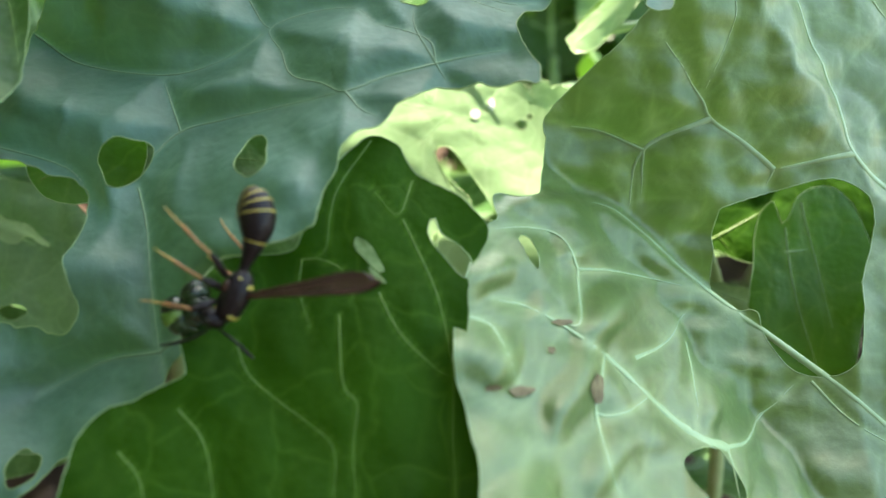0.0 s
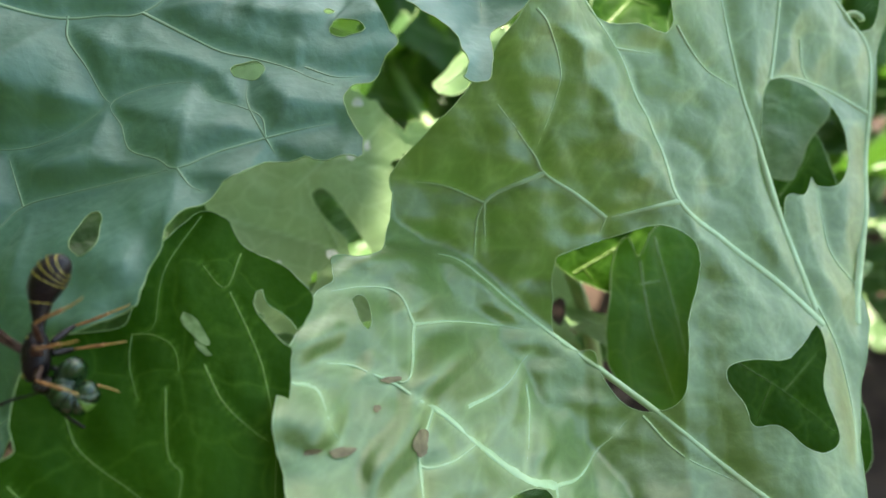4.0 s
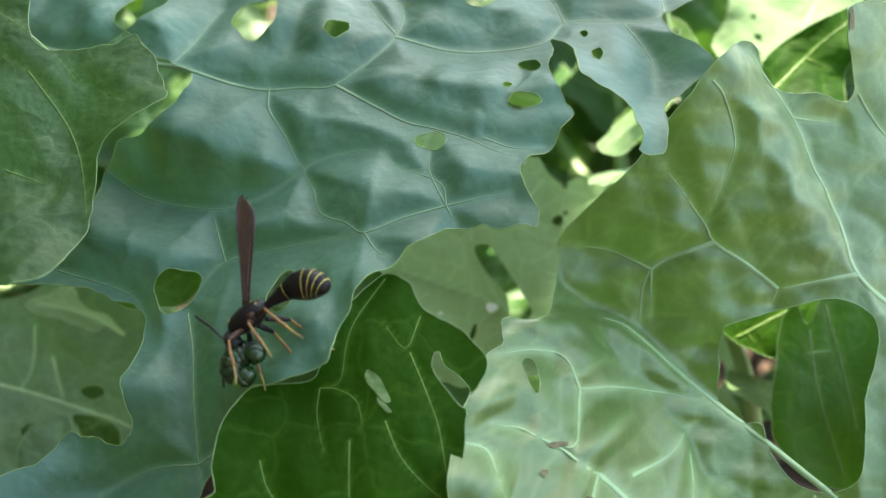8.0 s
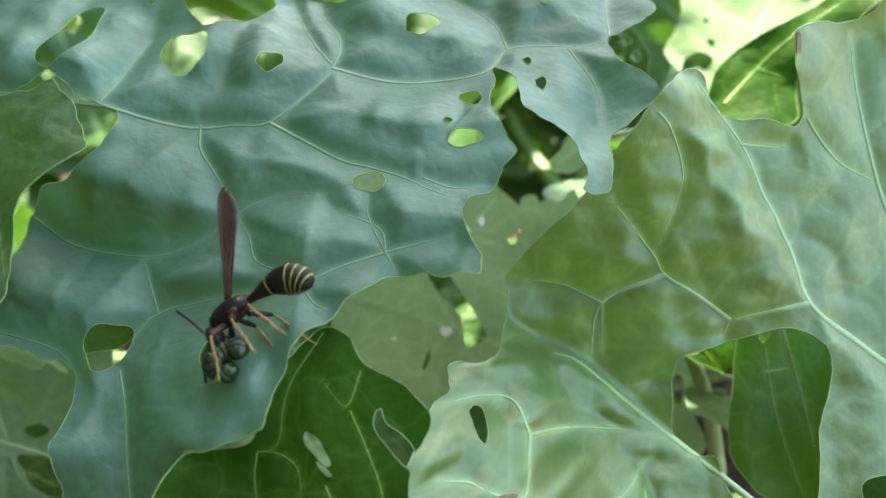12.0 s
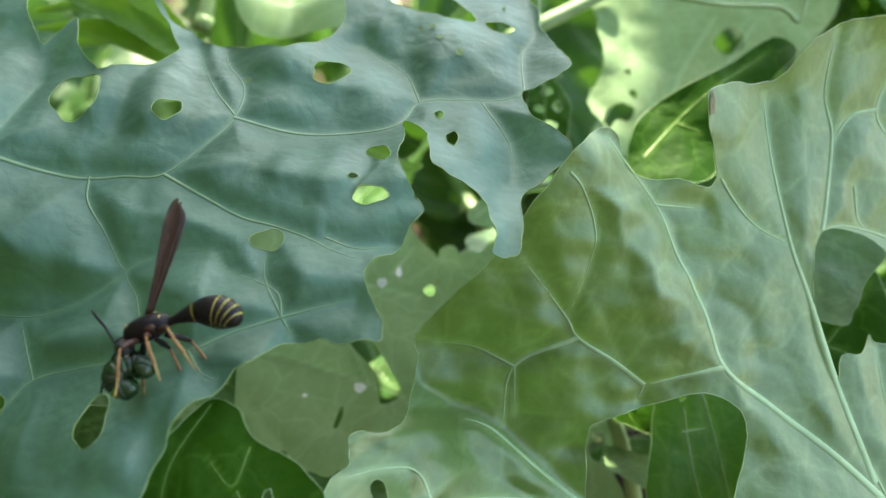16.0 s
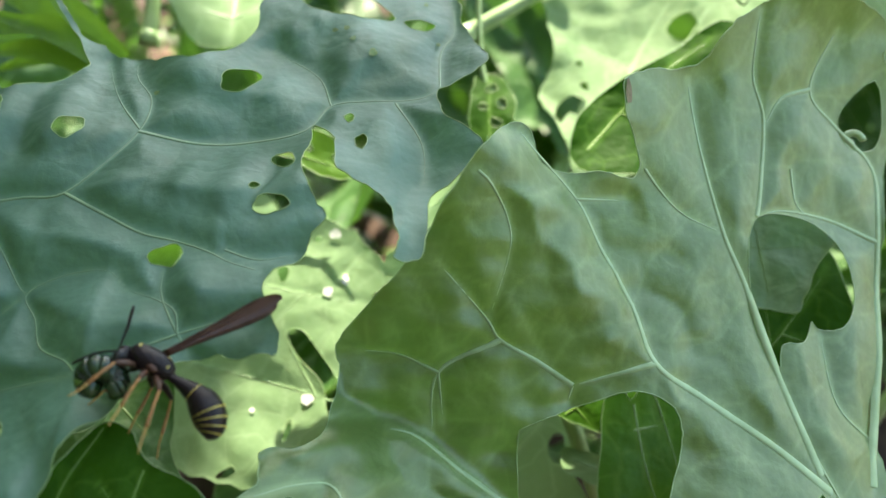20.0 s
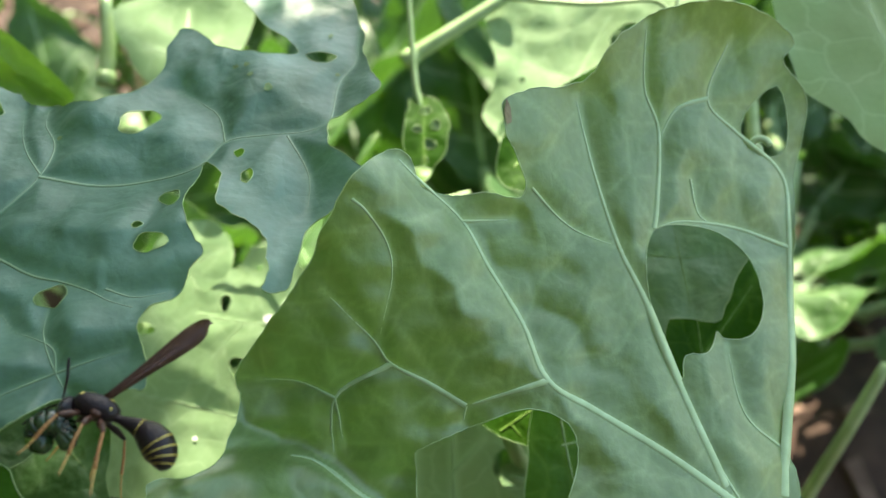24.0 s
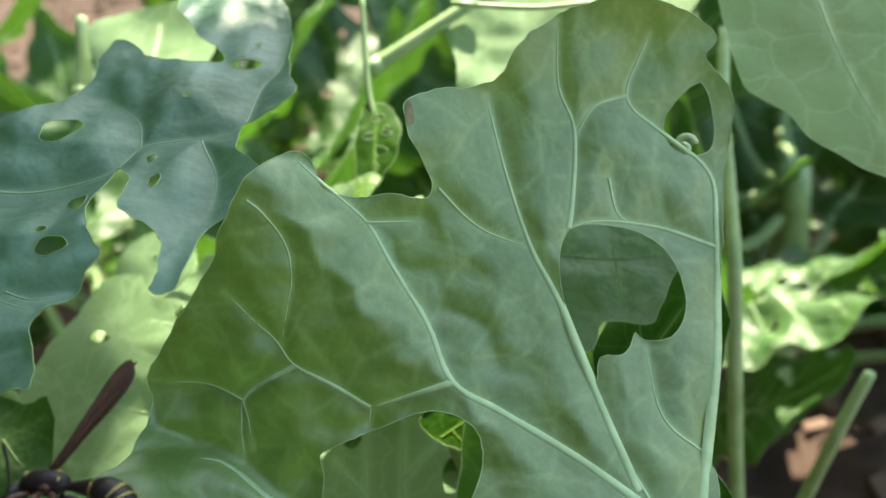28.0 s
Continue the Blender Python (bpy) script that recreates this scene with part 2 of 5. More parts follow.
class Waves:
    """Soft random relief: a sum of waves in the plane."""

    def __init__(self, seed, length, count=14):
        g = np.random.RandomState(seed)
        a, k = g.uniform(0, 2 * np.pi, count), 2 * np.pi / (length * g.uniform(0.7, 1.8, count))
        self.kx, self.ky, self.ph, self.n = k * np.cos(a), k * np.sin(a), g.uniform(0, 6.3, count), count

    def __call__(self, u, v):
        return np.sin(np.multiply.outer(u, self.kx) + np.multiply.outer(v, self.ky) + self.ph).sum(-1) / math.sqrt(self.n)


class Net:
    """A net of small veins: cells of uneven size; gives the distance to the nearest border between two cells."""

    def __init__(self, seed, size, lo, hi):
        g = np.random.RandomState(seed)
        self.nx, self.ny = int((hi[0] - lo[0]) / size) + 9, int((hi[1] - lo[1]) / size) + 9
        i, j = np.meshgrid(np.arange(self.nx), np.arange(self.ny), indexing="ij")
        at = np.stack([i + 0.5 * (j % 2), j + 0.0 * i], -1) + g.uniform(-0.42, 0.42, (self.nx, self.ny, 2))
        self.lo, self.size = lo - 4 * size, size
        self.at = self.lo + size * at
        self.wx, self.wy = Waves(seed + 1, 1.3 * size, 6), Waves(seed + 2, 1.3 * size, 6)

    def __call__(self, u, v):
        k = 0.07 * self.size
        p = np.c_[u + k * self.wx(u, v), v + k * self.wy(u, v)]
        i = np.round((p - self.lo) / self.size).astype(int)
        one = np.full(len(p), 1e9)
        two, a, b = one.copy(), np.zeros_like(p), np.zeros_like(p)
        for di in (-2, -1, 0, 1, 2):
            for dj in (-1, 0, 1):
                at = self.at[np.clip(i[:, 0] + di, 0, self.nx - 1), np.clip(i[:, 1] + dj, 0, self.ny - 1)]
                d = ((p - at) ** 2).sum(1)
                first, second = d < one, (d >= one) & (d < two)
                two = np.where(first, one, np.where(second, d, two))
                b = np.where(first[:, None], a, np.where(second[:, None], at, b))
                one = np.where(first, d, one)
                a = np.where(first[:, None], at, a)
        return (two - one) / (2 * np.linalg.norm(a - b, axis=1) + 1e-9)


def to_segments(u, v, a, b):
    """Distance of points to the nearest of the segments a-b."""
    best = np.full(len(u), 1e9)
    for lo in range(0, len(a), 40):
        p, q = a[lo : lo + 40], b[lo : lo + 40]
        d = q - p
        s = ((u[:, None] - p[:, 0]) * d[:, 0] + (v[:, None] - p[:, 1]) * d[:, 1]) / ((d**2).sum(1) + 1e-12)
        s = np.clip(s, 0, 1)
        e = (u[:, None] - p[:, 0] - s * d[:, 0]) ** 2 + (v[:, None] - p[:, 1] - s * d[:, 1]) ** 2
        best = np.minimum(best, e.min(1))
    return np.sqrt(best)


def inside(u, v, poly):
    c = np.zeros(len(u), bool)
    a, b = poly, np.roll(poly, -1, 0)
    for (x0, y0), (x1, y1) in zip(a, b):
        if y0 != y1:
            c ^= ((y0 > v) != (y1 > v)) & (u < (x1 - x0) * (v - y0) / (y1 - y0) + x0)
    return c


def ellipse(cx, cy, rx, ry, turn):
    a, w = np.linspace(0, 2 * np.pi, 22, endpoint=False), radians(turn)
    k = 1 + 0.09 * np.sin(3 * a + 40 * cx) + 0.06 * np.sin(5 * a + 30 * cy)
    x, y = rx * k * np.cos(a), ry * k * np.sin(a)
    return np.c_[cx + x * np.cos(w) - y * np.sin(w), cy + x * np.sin(w) + y * np.cos(w)]


def build_leaf(name, sheet, margin, holes, veins, mat, vein_mat, label, step=0.08, seed=1, quilt=0.10, lumps=0.10, pucker=0.03, ruffle=0.06,
               nibble=0.02, widths=None, fold=None, parent=None, category="leaf", group="", vein_size=0.05, rim=0.007, proud=0.013,
               cell=0.0, blister=0.0, net_tint=0.25, soften=0.0):
    """A leaf blade with its margin and veins. sheet: the place of its middle (x, y, z) and the slope and bend of its depth."""
    x0, y0, z0, bu, bv, qu, qv = sheet
    rim_poly = smooth_line(margin, 4, True)
    nib = Waves(seed + 7, 0.36)
    rim_poly = smooth_line(rim_poly[::2], 4, True) if cell else rim_poly
    rim_poly = rim_poly + nibble * np.c_[nib(rim_poly[:, 0], rim_poly[:, 1]), nib(rim_poly[:, 1] + 9, rim_poly[:, 0])]
    if cell:
        bite = Waves(seed + 8, 0.13)
        rim_poly = rim_poly + 0.4 * nibble * np.c_[bite(rim_poly[:, 0], rim_poly[:, 1]), bite(rim_poly[:, 1] + 5, rim_poly[:, 0])]
    polys = [rim_poly] + [smooth_line(h, 3, True) if len(h) != 5 or not np.isscalar(h[0]) else ellipse(*h) for h in holes]
    sa, sb = np.vstack(polys), np.vstack([np.roll(p, -1, 0) for p in polys])
    lines = [smooth_line(v, 6) for v in veins]
    va, vb = np.vstack([p[:-1] for p in lines]), np.vstack([p[1:] for p in lines])
    long, short = Waves(seed, 2.2), Waves(seed + 1, 0.85)
    net = Net(seed + 3, cell, rim_poly.min(0), rim_poly.max(0)) if cell else None
    fine = Net(seed + 4, 0.4 * cell, rim_poly.min(0), rim_poly.max(0)) if cell else None

    def relief(u, v, dv=None, db=None):
        dv = to_segments(u, v, va, vb) if dv is None else dv
        db = to_segments(u, v, sa[: len(rim_poly)], sb[: len(rim_poly)]) if db is None else db
        w = quilt * (1 - np.exp(-(np.hypot(dv, soften) - soften) / 0.42)) + lumps * long(u, v) + pucker * short(u, v) * (1 - np.exp(-((dv / 0.25) ** 2)))
        if net is not None:
            away = 1 - np.exp(-((dv / (0.4 * cell)) ** 2))
            w = w + blister * away * (1 - np.exp(-((net(u, v) / (0.24 * cell)) ** 2)))
        if fold is not None:
            w = w - fold(u, v)
        return w + ruffle * np.exp(-db / 0.3) * np.sin(2.6 * u + 3.1 * v + seed)

    def place(u, v, w):
        return np.c_[u, bu * u + bv * v + qu * u * u + qv * v * v - w, v] * CM

    lo, hi = rim_poly.min(0) - step, rim_poly.max(0) + step
    nu, nv = int((hi[0] - lo[0]) / step) + 2, int((hi[1] - lo[1]) / step) + 2
    gu, gv = np.meshgrid(lo[0] + step * np.arange(nu), lo[1] + step * np.arange(nv), indexing="ij")
    gu, gv = gu.ravel(), gv.ravel()
    ins = np.zeros(len(gu), bool)
    for p in polys:
        ins = (ins & ~inside(gu, gv, p)) if p is not polys[0] else inside(gu, gv, p)
    db = to_segments(gu, gv, sa, sb)
    field = np.where(ins, db, -db)
    field[np.abs(field) < 0.004] = 0.004
    dv = to_segments(gu, gv, va, vb)
    ins = field > 0
    index = np.full(len(gu), -1)
    index[ins] = np.arange(ins.sum())
    us, vs = list(gu[ins]), list(gv[ins])
    faces, cross, pairs = [], {}, []
    grid = np.arange(nu * nv).reshape(nu, nv)
    quads = np.stack([grid[:-1, :-1], grid[1:, :-1], grid[1:, 1:], grid[:-1, 1:]], -1).reshape(-1, 4)
    count = ins[quads].sum(1)
    faces += [tuple(q) for q in index[quads[count == 4]].tolist()]

    def crossing(a, b):
        key = (a, b) if a < b else (b, a)
        if key not in cross:
            s = field[a] / (field[a] - field[b])
            cross[key] = len(us)
            us.append(gu[a] + s * (gu[b] - gu[a]))
            vs.append(gv[a] + s * (gv[b] - gv[a]))
        return cross[key]

    for q in quads[(count > 0) & (count < 4)].tolist():
        ring, edge = [], []
        for k in range(4):
            a, b = q[k], q[(k + 1) % 4]
            if ins[a]:
                ring.append(int(index[a]))
            if ins[a] != ins[b]:
                c = crossing(a, b)
                ring.append(c)
                edge.append(c)
        if len(ring) > 2:
            faces.append(tuple(ring))
        pairs += [tuple(edge[k : k + 2]) for k in range(0, len(edge) - 1, 2)]
    nodes_w = relief(gu, gv, dv).reshape(nu, nv)

    def on_blade(u, v):
        a, b = np.clip((u - lo[0]) / step, 0, nu - 1.001), np.clip((v - lo[1]) / step, 0, nv - 1.001)
        i, j = a.astype(int), b.astype(int)
        a, b = a - i, b - j
        return nodes_w[i, j] * (1 - a) * (1 - b) + nodes_w[i + 1, j] * a * (1 - b) + nodes_w[i, j + 1] * (1 - a) * b + nodes_w[i + 1, j + 1] * a * b

    us, vs = np.array(us), np.array(vs)
    dv = to_segments(us, vs, va, vb)
    w = relief(us, vs, dv)
    verts = place(us, vs, w)
    thing = new(name) if parent is None else parent
    if parent is None:
        thing.matrix_world = VIEW @ Matrix.Translation((x0 * CM, y0 * CM, z0 * CM))
        tagged(thing, label, category, group)
    rib = 0.65 * np.exp(-((dv / ((1.1 * vein_size + 0.01) if cell else (1.3 * vein_size + 0.02))) ** 2))
    if net is not None:
        rib = np.maximum(rib, net_tint * np.maximum(np.exp(-((net(us, vs) / 0.035) ** 2)), 0.45 * np.exp(-((fine(us, vs) / 0.025) ** 2))))
    blade = mesh_of("blade", verts, faces, mat, True, rib)
    part("blade", blade, thing)
    # the thickened margin follows every cut edge
    near = {}
    for a, b in pairs:
        near.setdefault(a, []).append(b)
        near.setdefault(b, []).append(a)
    todo, rv, rf = set(near), [], []
    while todo:
        a = todo.pop()
        chain = [a]
        while True:
            nxt = [b for b in near[chain[-1]] if b in todo]
            if not nxt:
                break
            chain.append(nxt[0])
            todo.discard(nxt[0])
        if len(chain) > 4:
            v, f = tube(verts[chain + [chain[0]]], rim * CM, 4, False)
            base = len(rv)
            rv += v.tolist()
            rf += [tuple(base + k for k in q) for q in f]
    part("margin", mesh_of("margin", rv, rf, RIM_GREEN if mat in (DARK, FIELD, BLUE, MID) else RIM), thing, "thin pale margin along the chewed edge")
    for k, p in enumerate(lines):
        keep = field_at(p, polys)
        p = p[keep] if keep.any() else p[:0]
        if len(p) < 3:
            continue
        size = (widths[k] if widths and k < len(widths) else vein_size) * np.linspace(1.0, 0.2, len(p))
        lift = proud * np.linspace(1.0, 0.2, len(p))
        lift[-1] = -0.03
        along = np.gradient(p, axis=0)
        cross_way = np.c_[-along[:, 1], along[:, 0]] / (np.linalg.norm(along, axis=1)[:, None] + 1e-9)
        v = []
        for o, rise, tall_part in ((-0.95, -0.035, 0), (-0.5, 0.01, 0.1), (0, 0.024, 0.2), (0.5, 0.01, 0.1), (0.95, -0.035, 0)):
            q = p + cross_way * (o * size)[:, None]
            v.append(place(q[:, 0], q[:, 1], on_blade(q[:, 0], q[:, 1]) + (lift if rise > 0.02 else 0.45 * lift if rise > 0 else -0.03) + tall_part * size))
        v = np.stack(v, 1).reshape(-1, 3)
        f = [(5 * i + j, 5 * i + j + 1, 5 * i + j + 6, 5 * i + j + 5) for i in range(len(p) - 1) for j in range(4)]
        part("vein", mesh_of("vein", v, f, vein_mat), thing, "")
    thing["reach"] = float(hi[1] - lo[1])
    return thing, (lambda u, v: place(np.atleast_1d(float(u)), np.atleast_1d(float(v)), relief(np.atleast_1d(float(u)), np.atleast_1d(float(v))))[0])


def field_at(p, polys):
    ok = inside(p[:, 0], p[:, 1], polys[0])
    for h in polys[1:]:
        ok &= ~inside(p[:, 0], p[:, 1], h)
    return ok


def leaf_shape(seed, length, width, lobes=9):
    """A collard leaf's margin and veins: ovate, wavy, with the stalk at the origin and the tip up."""
    g = np.random.RandomState(seed)
    s = np.linspace(0, 1, 17)
    half = width / 2 * np.sin(np.pi * np.clip(s, 0.02, 0.985) ** 0.8) ** 0.75
    right = [(half[k] * (1 + 0.14 * math.sin(lobes * s[k] * 2 + seed) + g.uniform(-0.07, 0.07)), length * s[k]) for k in range(17)]
    left = [(-half[k] * (1 + 0.14 * math.sin(lobes * s[k] * 2 + seed + 2) + g.uniform(-0.07, 0.07)), length * s[k]) for k in range(16, -1, -1)]
    veins = [[(0, 0.02 * length), (0.02 * width, 0.5 * length), (0, 0.95 * length)]]
    for k in (3, 5, 7, 9, 11):
        for side in (-1, 1):
            y = length * s[k]
            veins.append([(0, y * 0.85), (side * half[k] * 0.45, y + 0.02 * length), (side * half[k] * 0.85, y + 0.10 * length)])
    holes = [(g.uniform(-0.3, 0.3) * width, g.uniform(0.2, 0.85) * length, g.uniform(0.1, 0.4), g.uniform(0.1, 0.35), g.uniform(0, 90)) for _ in range(9)]
    return right + left, holes, veins


# leaf margins, feeding holes (polygons, or ellipses: centre, radii, turn) and veins, in centimetres of each leaf's own sheet
blue_margin_upper = [(-6.52,7.52), (-2.94,3.69), (-2.03,2.47), (-1.24,2.07), (-0.41,1.93), (0.23,2.33), (0.27,3.08), (0.59,3.11), (1.17,2.67), (2.06,2.63), (1.32,3.41), (0.72,4.6), (2.27,4.35), (2.86,2.95), (2.85,2.65), (3.15,2.01), (3.14,1.77), (2.74,1.52), (2.58,1.36), (2.65,1.01), (3.06,0.69), (2.89,0.32), (2.5,-0.04), (2.41,-0.68), (2.13,-0.69), (2.19,-0.48), (1.99,-0.03), (1.53,0.32), (1.42,0.75), (1.19,0.95), (1.09,0.86), (1.18,0.62), (1.09,0.43), (1.23,0.1), (1.39,-0.19), (1.18,-0.63), (0.99,-0.74), (0.81,-0.91), (0.98,-1.3), (1.07,-1.58)]
blue_margin_lower = [(0.93,-1.57), (0.56,-1.61), (0.14,-1.66), (-0.21,-1.82), (-0.41,-2.03), (-0.7,-2.31), (-0.89,-2.79), (-0.93,-3.04), (-1.15,-3.2), (-1.75,-3.38), (-1.95,-3.75), (-2.1,-4.1), (-2.2,-4.4), (-2.4,-4.68), (-2.75,-4.95), (-3.14,-5.26), (-3.48,-5.59), (-4.27,-6.08), (-5.48,-5.81), (-5.63,-4.81), (-4.38,-4.47), (-4,-4.11), (-3.68,-4.11), (-3.36,-4.15), (-3.19,-3.98), (-3.3,-3.52), (-3.34,-3.21), (-3.4,-2.75), (-3.82,-2.61), (-4.37,-2.49), (-5.51,-2.48), (-4.95,-2.25), (-4.46,-1.74), (-4.36,-0.93), (-3.79,-0.55), (-3.38,-0.11), (-3.3,0.28), (-3.75,0.4), (-4.28,0.78), (-5.01,0.38), (-5.88,0.26), (-7.75,1.4), (-7.08,4.15), (-4.84,4.26), (-3.81,2.55), (-3.41,1.88), (-3.09,2.28), (-2.7,1.58), (-2.32,1.54), (-1.81,1.96), (-2.72,3.3), (-3.88,4.96)]
blue_holes = [(0.21,1.59,0.23,0.17,25), (0.89,0.46,0.15,0.1,-12), (0.84,-0.08,0.2,0.11,5), (1.71,0.69,0.075,0.1,0), (1.55,1.02,0.06,0.07,0), (0.64,0.14,0.06,0.05,0), (-0.2,-0.6,0.19,0.12,0), (2.35,2.51,0.2,0.09,-8), (-4.19,1.32,0.27,0.53,-15), (-2.7,1.11,0.32,0.32,-15), (-1.57,0.94,0.16,0.14,0), (-3.02,-2.45,0.24,0.26,-30), (-1.64,-2.41,0.16,0.23,0), (-3.43,-5.29,0.14,0.14,0)]
blue_veins_a = [[(-6.2,0.8), (-5.4,0.6), (-4.78,0.51), (-4.09,0.51), (-3.46,0.32), (-2.9,0.16), (-2.41,0.08), (-1.95,0.11), (-1.48,0.14), (-1.05,0.56), (-0.83,0.94), (-0.82,1.35), (-1.09,1.69), (-1.23,1.99)], [(-0.85,0.9), (-0.17,0.74), (0.42,0.74), (1.05,0.86), (1.31,1.22), (1.79,1.28), (2.33,1.3), (2.66,1.45)], [(-1.48,0.14), (-0.97,-0.13), (-0.55,-0.34), (-0.16,-0.44), (0.23,-0.57), (0.48,-0.69), (0.79,-0.79)], [(-2.35,0.11), (-2.29,-0.19), (-2.04,-0.52), (-1.82,-0.86), (-1.71,-0.96)]]
blue_veins_b = [[(0.05,-1.39), (-0.41,-1.55), (-0.81,-1.73), (-1.06,-1.62), (-1.41,-1.5), (-1.56,-1.22), (-1.71,-0.96), (-1.3,-0.77), (-0.82,-0.74), (-0.58,-0.94)], [(-0.81,-1.73), (-0.64,-1.92), (-0.48,-1.99)], [(0.05,-1.39), (-0.01,-1.16), (-0.24,-1.04), (-0.58,-0.94)], [(0.05,-1.39), (0.43,-1.28), (0.75,-1.2)], [(0.05,-1.39), (0.17,-1.58)], [(0.05,-1.39), (-0.17,-1.0), (-0.2,-0.75)], [(-2.81,-2.42), (-2.53,-2.11), (-2.09,-1.98), (-1.43,-1.84), (-0.81,-1.73)], [(-4.36,-1.02), (-3.81,-1.34), (-2.85,-1.47), (-2.25,-1.33), (-1.71,-0.96)], [(-2.53,-2.11), (-2.85,-1.47)]]
blue_veins_c = [[(1.31,1.22), (1.1,1.68), (0.5,2.1)], [(2.6,1.45), (2.62,2.06), (2.81,2.47), (2.77,3.18)], [(2.07,1.25), (2.38,0.69), (2.42,0.19)], [(-0.85,0.94), (-1.2,1.36), (-1.62,2.03)], [(-3.56,0.33), (-3.42,0.73), (-3.27,1.31)], [(-4.57,-2.3), (-3.65,-2.53), (-3.33,-2.9)], [(-2.86,-2.72), (-2.64,-3.23), (-2.37,-4.26), (-2.1,-4.59)], [(-2.37,-4.26), (-2.97,-4.4), (-3.58,-4.74)], [(-2.37,-4.26), (-1.95,-3.93)], [(0.41,-0.56), (0.74,-0.67), (1.08,-0.63)]]
blue_veins = blue_veins_a + blue_veins_b + blue_veins_c
broad_margin_upper = [(-2.82,0.18), (-1.99,1.03), (-1.36,1.92), (-0.85,2.48), (-0.62,2.45), (-0.53,2.17), (-0.29,2.01), (0.19,2.02), (0.62,1.97), (0.7,2.16), (0.48,2.81), (0.53,3.07), (0.95,3.24), (1.56,3.38), (1.97,3.87), (2.63,4.19), (3.54,4.25), (4.12,4.09), (4.33,3.84), (4.2,3.64), (4.52,3.15), (4.38,2.23), (4.24,1.47), (4.0,-0.01), (3.68,-1.23), (3.77,-1.55)]
broad_margin_lower = [(3.42,-2.44), (3.09,-3.31), (2.87,-3.92), (2.55,-4.49), (0.96,-4.67), (-1.4,-4.71), (-2.97,-4.29), (-3.6,-3.8), (-3.64,-3.53), (-3.74,-2.97), (-3.88,-2.52), (-3.83,-1.88), (-3.64,-1.31), (-3.46,-1.15), (-3.48,-0.91), (-2.98,-0.85), (-2.83,-0.18)]
broad_holes_a = [[(-0.8,-1.0), (-0.69,-0.85), (-0.05,-0.63), (0.54,-0.48), (0.99,-0.69), (1.06,-1.12), (0.84,-1.68), (0.74,-2.45), (0.49,-2.75), (0.09,-2.74), (-0.2,-2.41), (-0.29,-2.07), (-0.49,-2.08), (-0.78,-1.87)], [(2.11,1.17), (2.26,1.52), (2.64,1.58), (3.17,1.46), (3.53,1.11), (3.64,0.52), (3.4,0.14), (3.04,0.13), (2.96,0.24), (2.88,0.07), (2.76,-0.03), (2.49,-0.04), (2.41,-0.34), (2.19,0.18), (2.11,0.81)], [(1.31,-2.21), (1.66,-2.14), (2.18,-2.14), (2.73,-1.75), (2.8,-2.13), (2.6,-2.52), (2.73,-3.09), (2.46,-3.25), (2.15,-3.16), (1.85,-2.91), (1.53,-2.92), (1.44,-2.66), (1.26,-2.4)]]
broad_holes_b = [[(3.65,2.99), (4.12,3.36), (4.27,2.85), (4.19,2.5), (3.85,2.46), (3.62,2.65)], [(-3.26,-1.33), (-3.12,-1.35), (-3.04,-1.57), (-3.09,-1.68), (-3.21,-1.47)], [(-1.64,-3.39), (-1.23,-3.37), (-1.03,-3.56), (-0.96,-3.84), (-1.23,-3.88), (-1.52,-3.67), (-1.65,-3.55)]]
broad_holes = broad_holes_a + broad_holes_b
broad_veins_a = [[(2.88,-1.76), (2.15,-1.16), (1.33,-0.58), (0.79,-0.18), (0.55,0.49), (0.2,1.17), (-0.06,1.71), (-0.5,2.17), (-0.73,2.43)], [(2.78,-1.56), (2.45,-0.58), (2.09,0.6), (1.79,1.32), (1.58,2.17), (1.4,3.21)], [(3.53,-1.77), (3.98,-0.01), (4.16,1.47), (4.16,2.23), (3.55,2.76), (3.14,3.19), (3.49,3.94)], [(2.16,1.31), (2.31,1.73), (2.44,2.75), (2.29,3.31), (2.34,4.06)], [(4.13,1.24), (3.42,1.52), (2.65,1.62), (2.22,1.52)], [(3.14,3.19), (2.7,3.04), (2.44,2.67)], [(0.79,-0.18), (0.36,-0.28), (-0.17,-0.41)], [(-0.17,-0.41), (-0.57,-0.12), (-0.98,0.13), (-1.15,0.4), (-1.66,1.01)], [(-0.98,0.13), (-1.69,-0.23), (-1.79,-0.96)]]
broad_veins_b = [[(1.83,-3.91), (1.17,-3.39), (0.19,-2.6), (-0.7,-1.95), (-1.4,-1.4), (-1.95,-0.96), (-2.3,-0.85)], [(-1.0,-3.43), (-1.55,-3.18), (-2.39,-2.48), (-3.09,-2.07), (-3.53,-1.96)], [(-1.2,1.94), (-1.06,1.8), (-0.89,1.47), (-0.87,1.1), (-1.09,0.41)], [(-0.17,-0.41), (-0.22,-0.61)], [(0.7,2.16), (1.18,1.61), (1.79,1.32)], [(-1.69,-0.23), (-2.15,-0.02), (-2.6,0.04)], [(2.82,2.16), (2.89,1.72), (3.11,1.57)], [(3.67,-1.29), (3.17,-0.78), (3.07,0.05)], [(2.77,-1.42), (3.07,-2.08), (3.14,-2.82), (3,-3.4)], [(-0.06,1.71), (0.54,1.71)], [(-1.69,-0.23), (-1.65,-0.8)]]
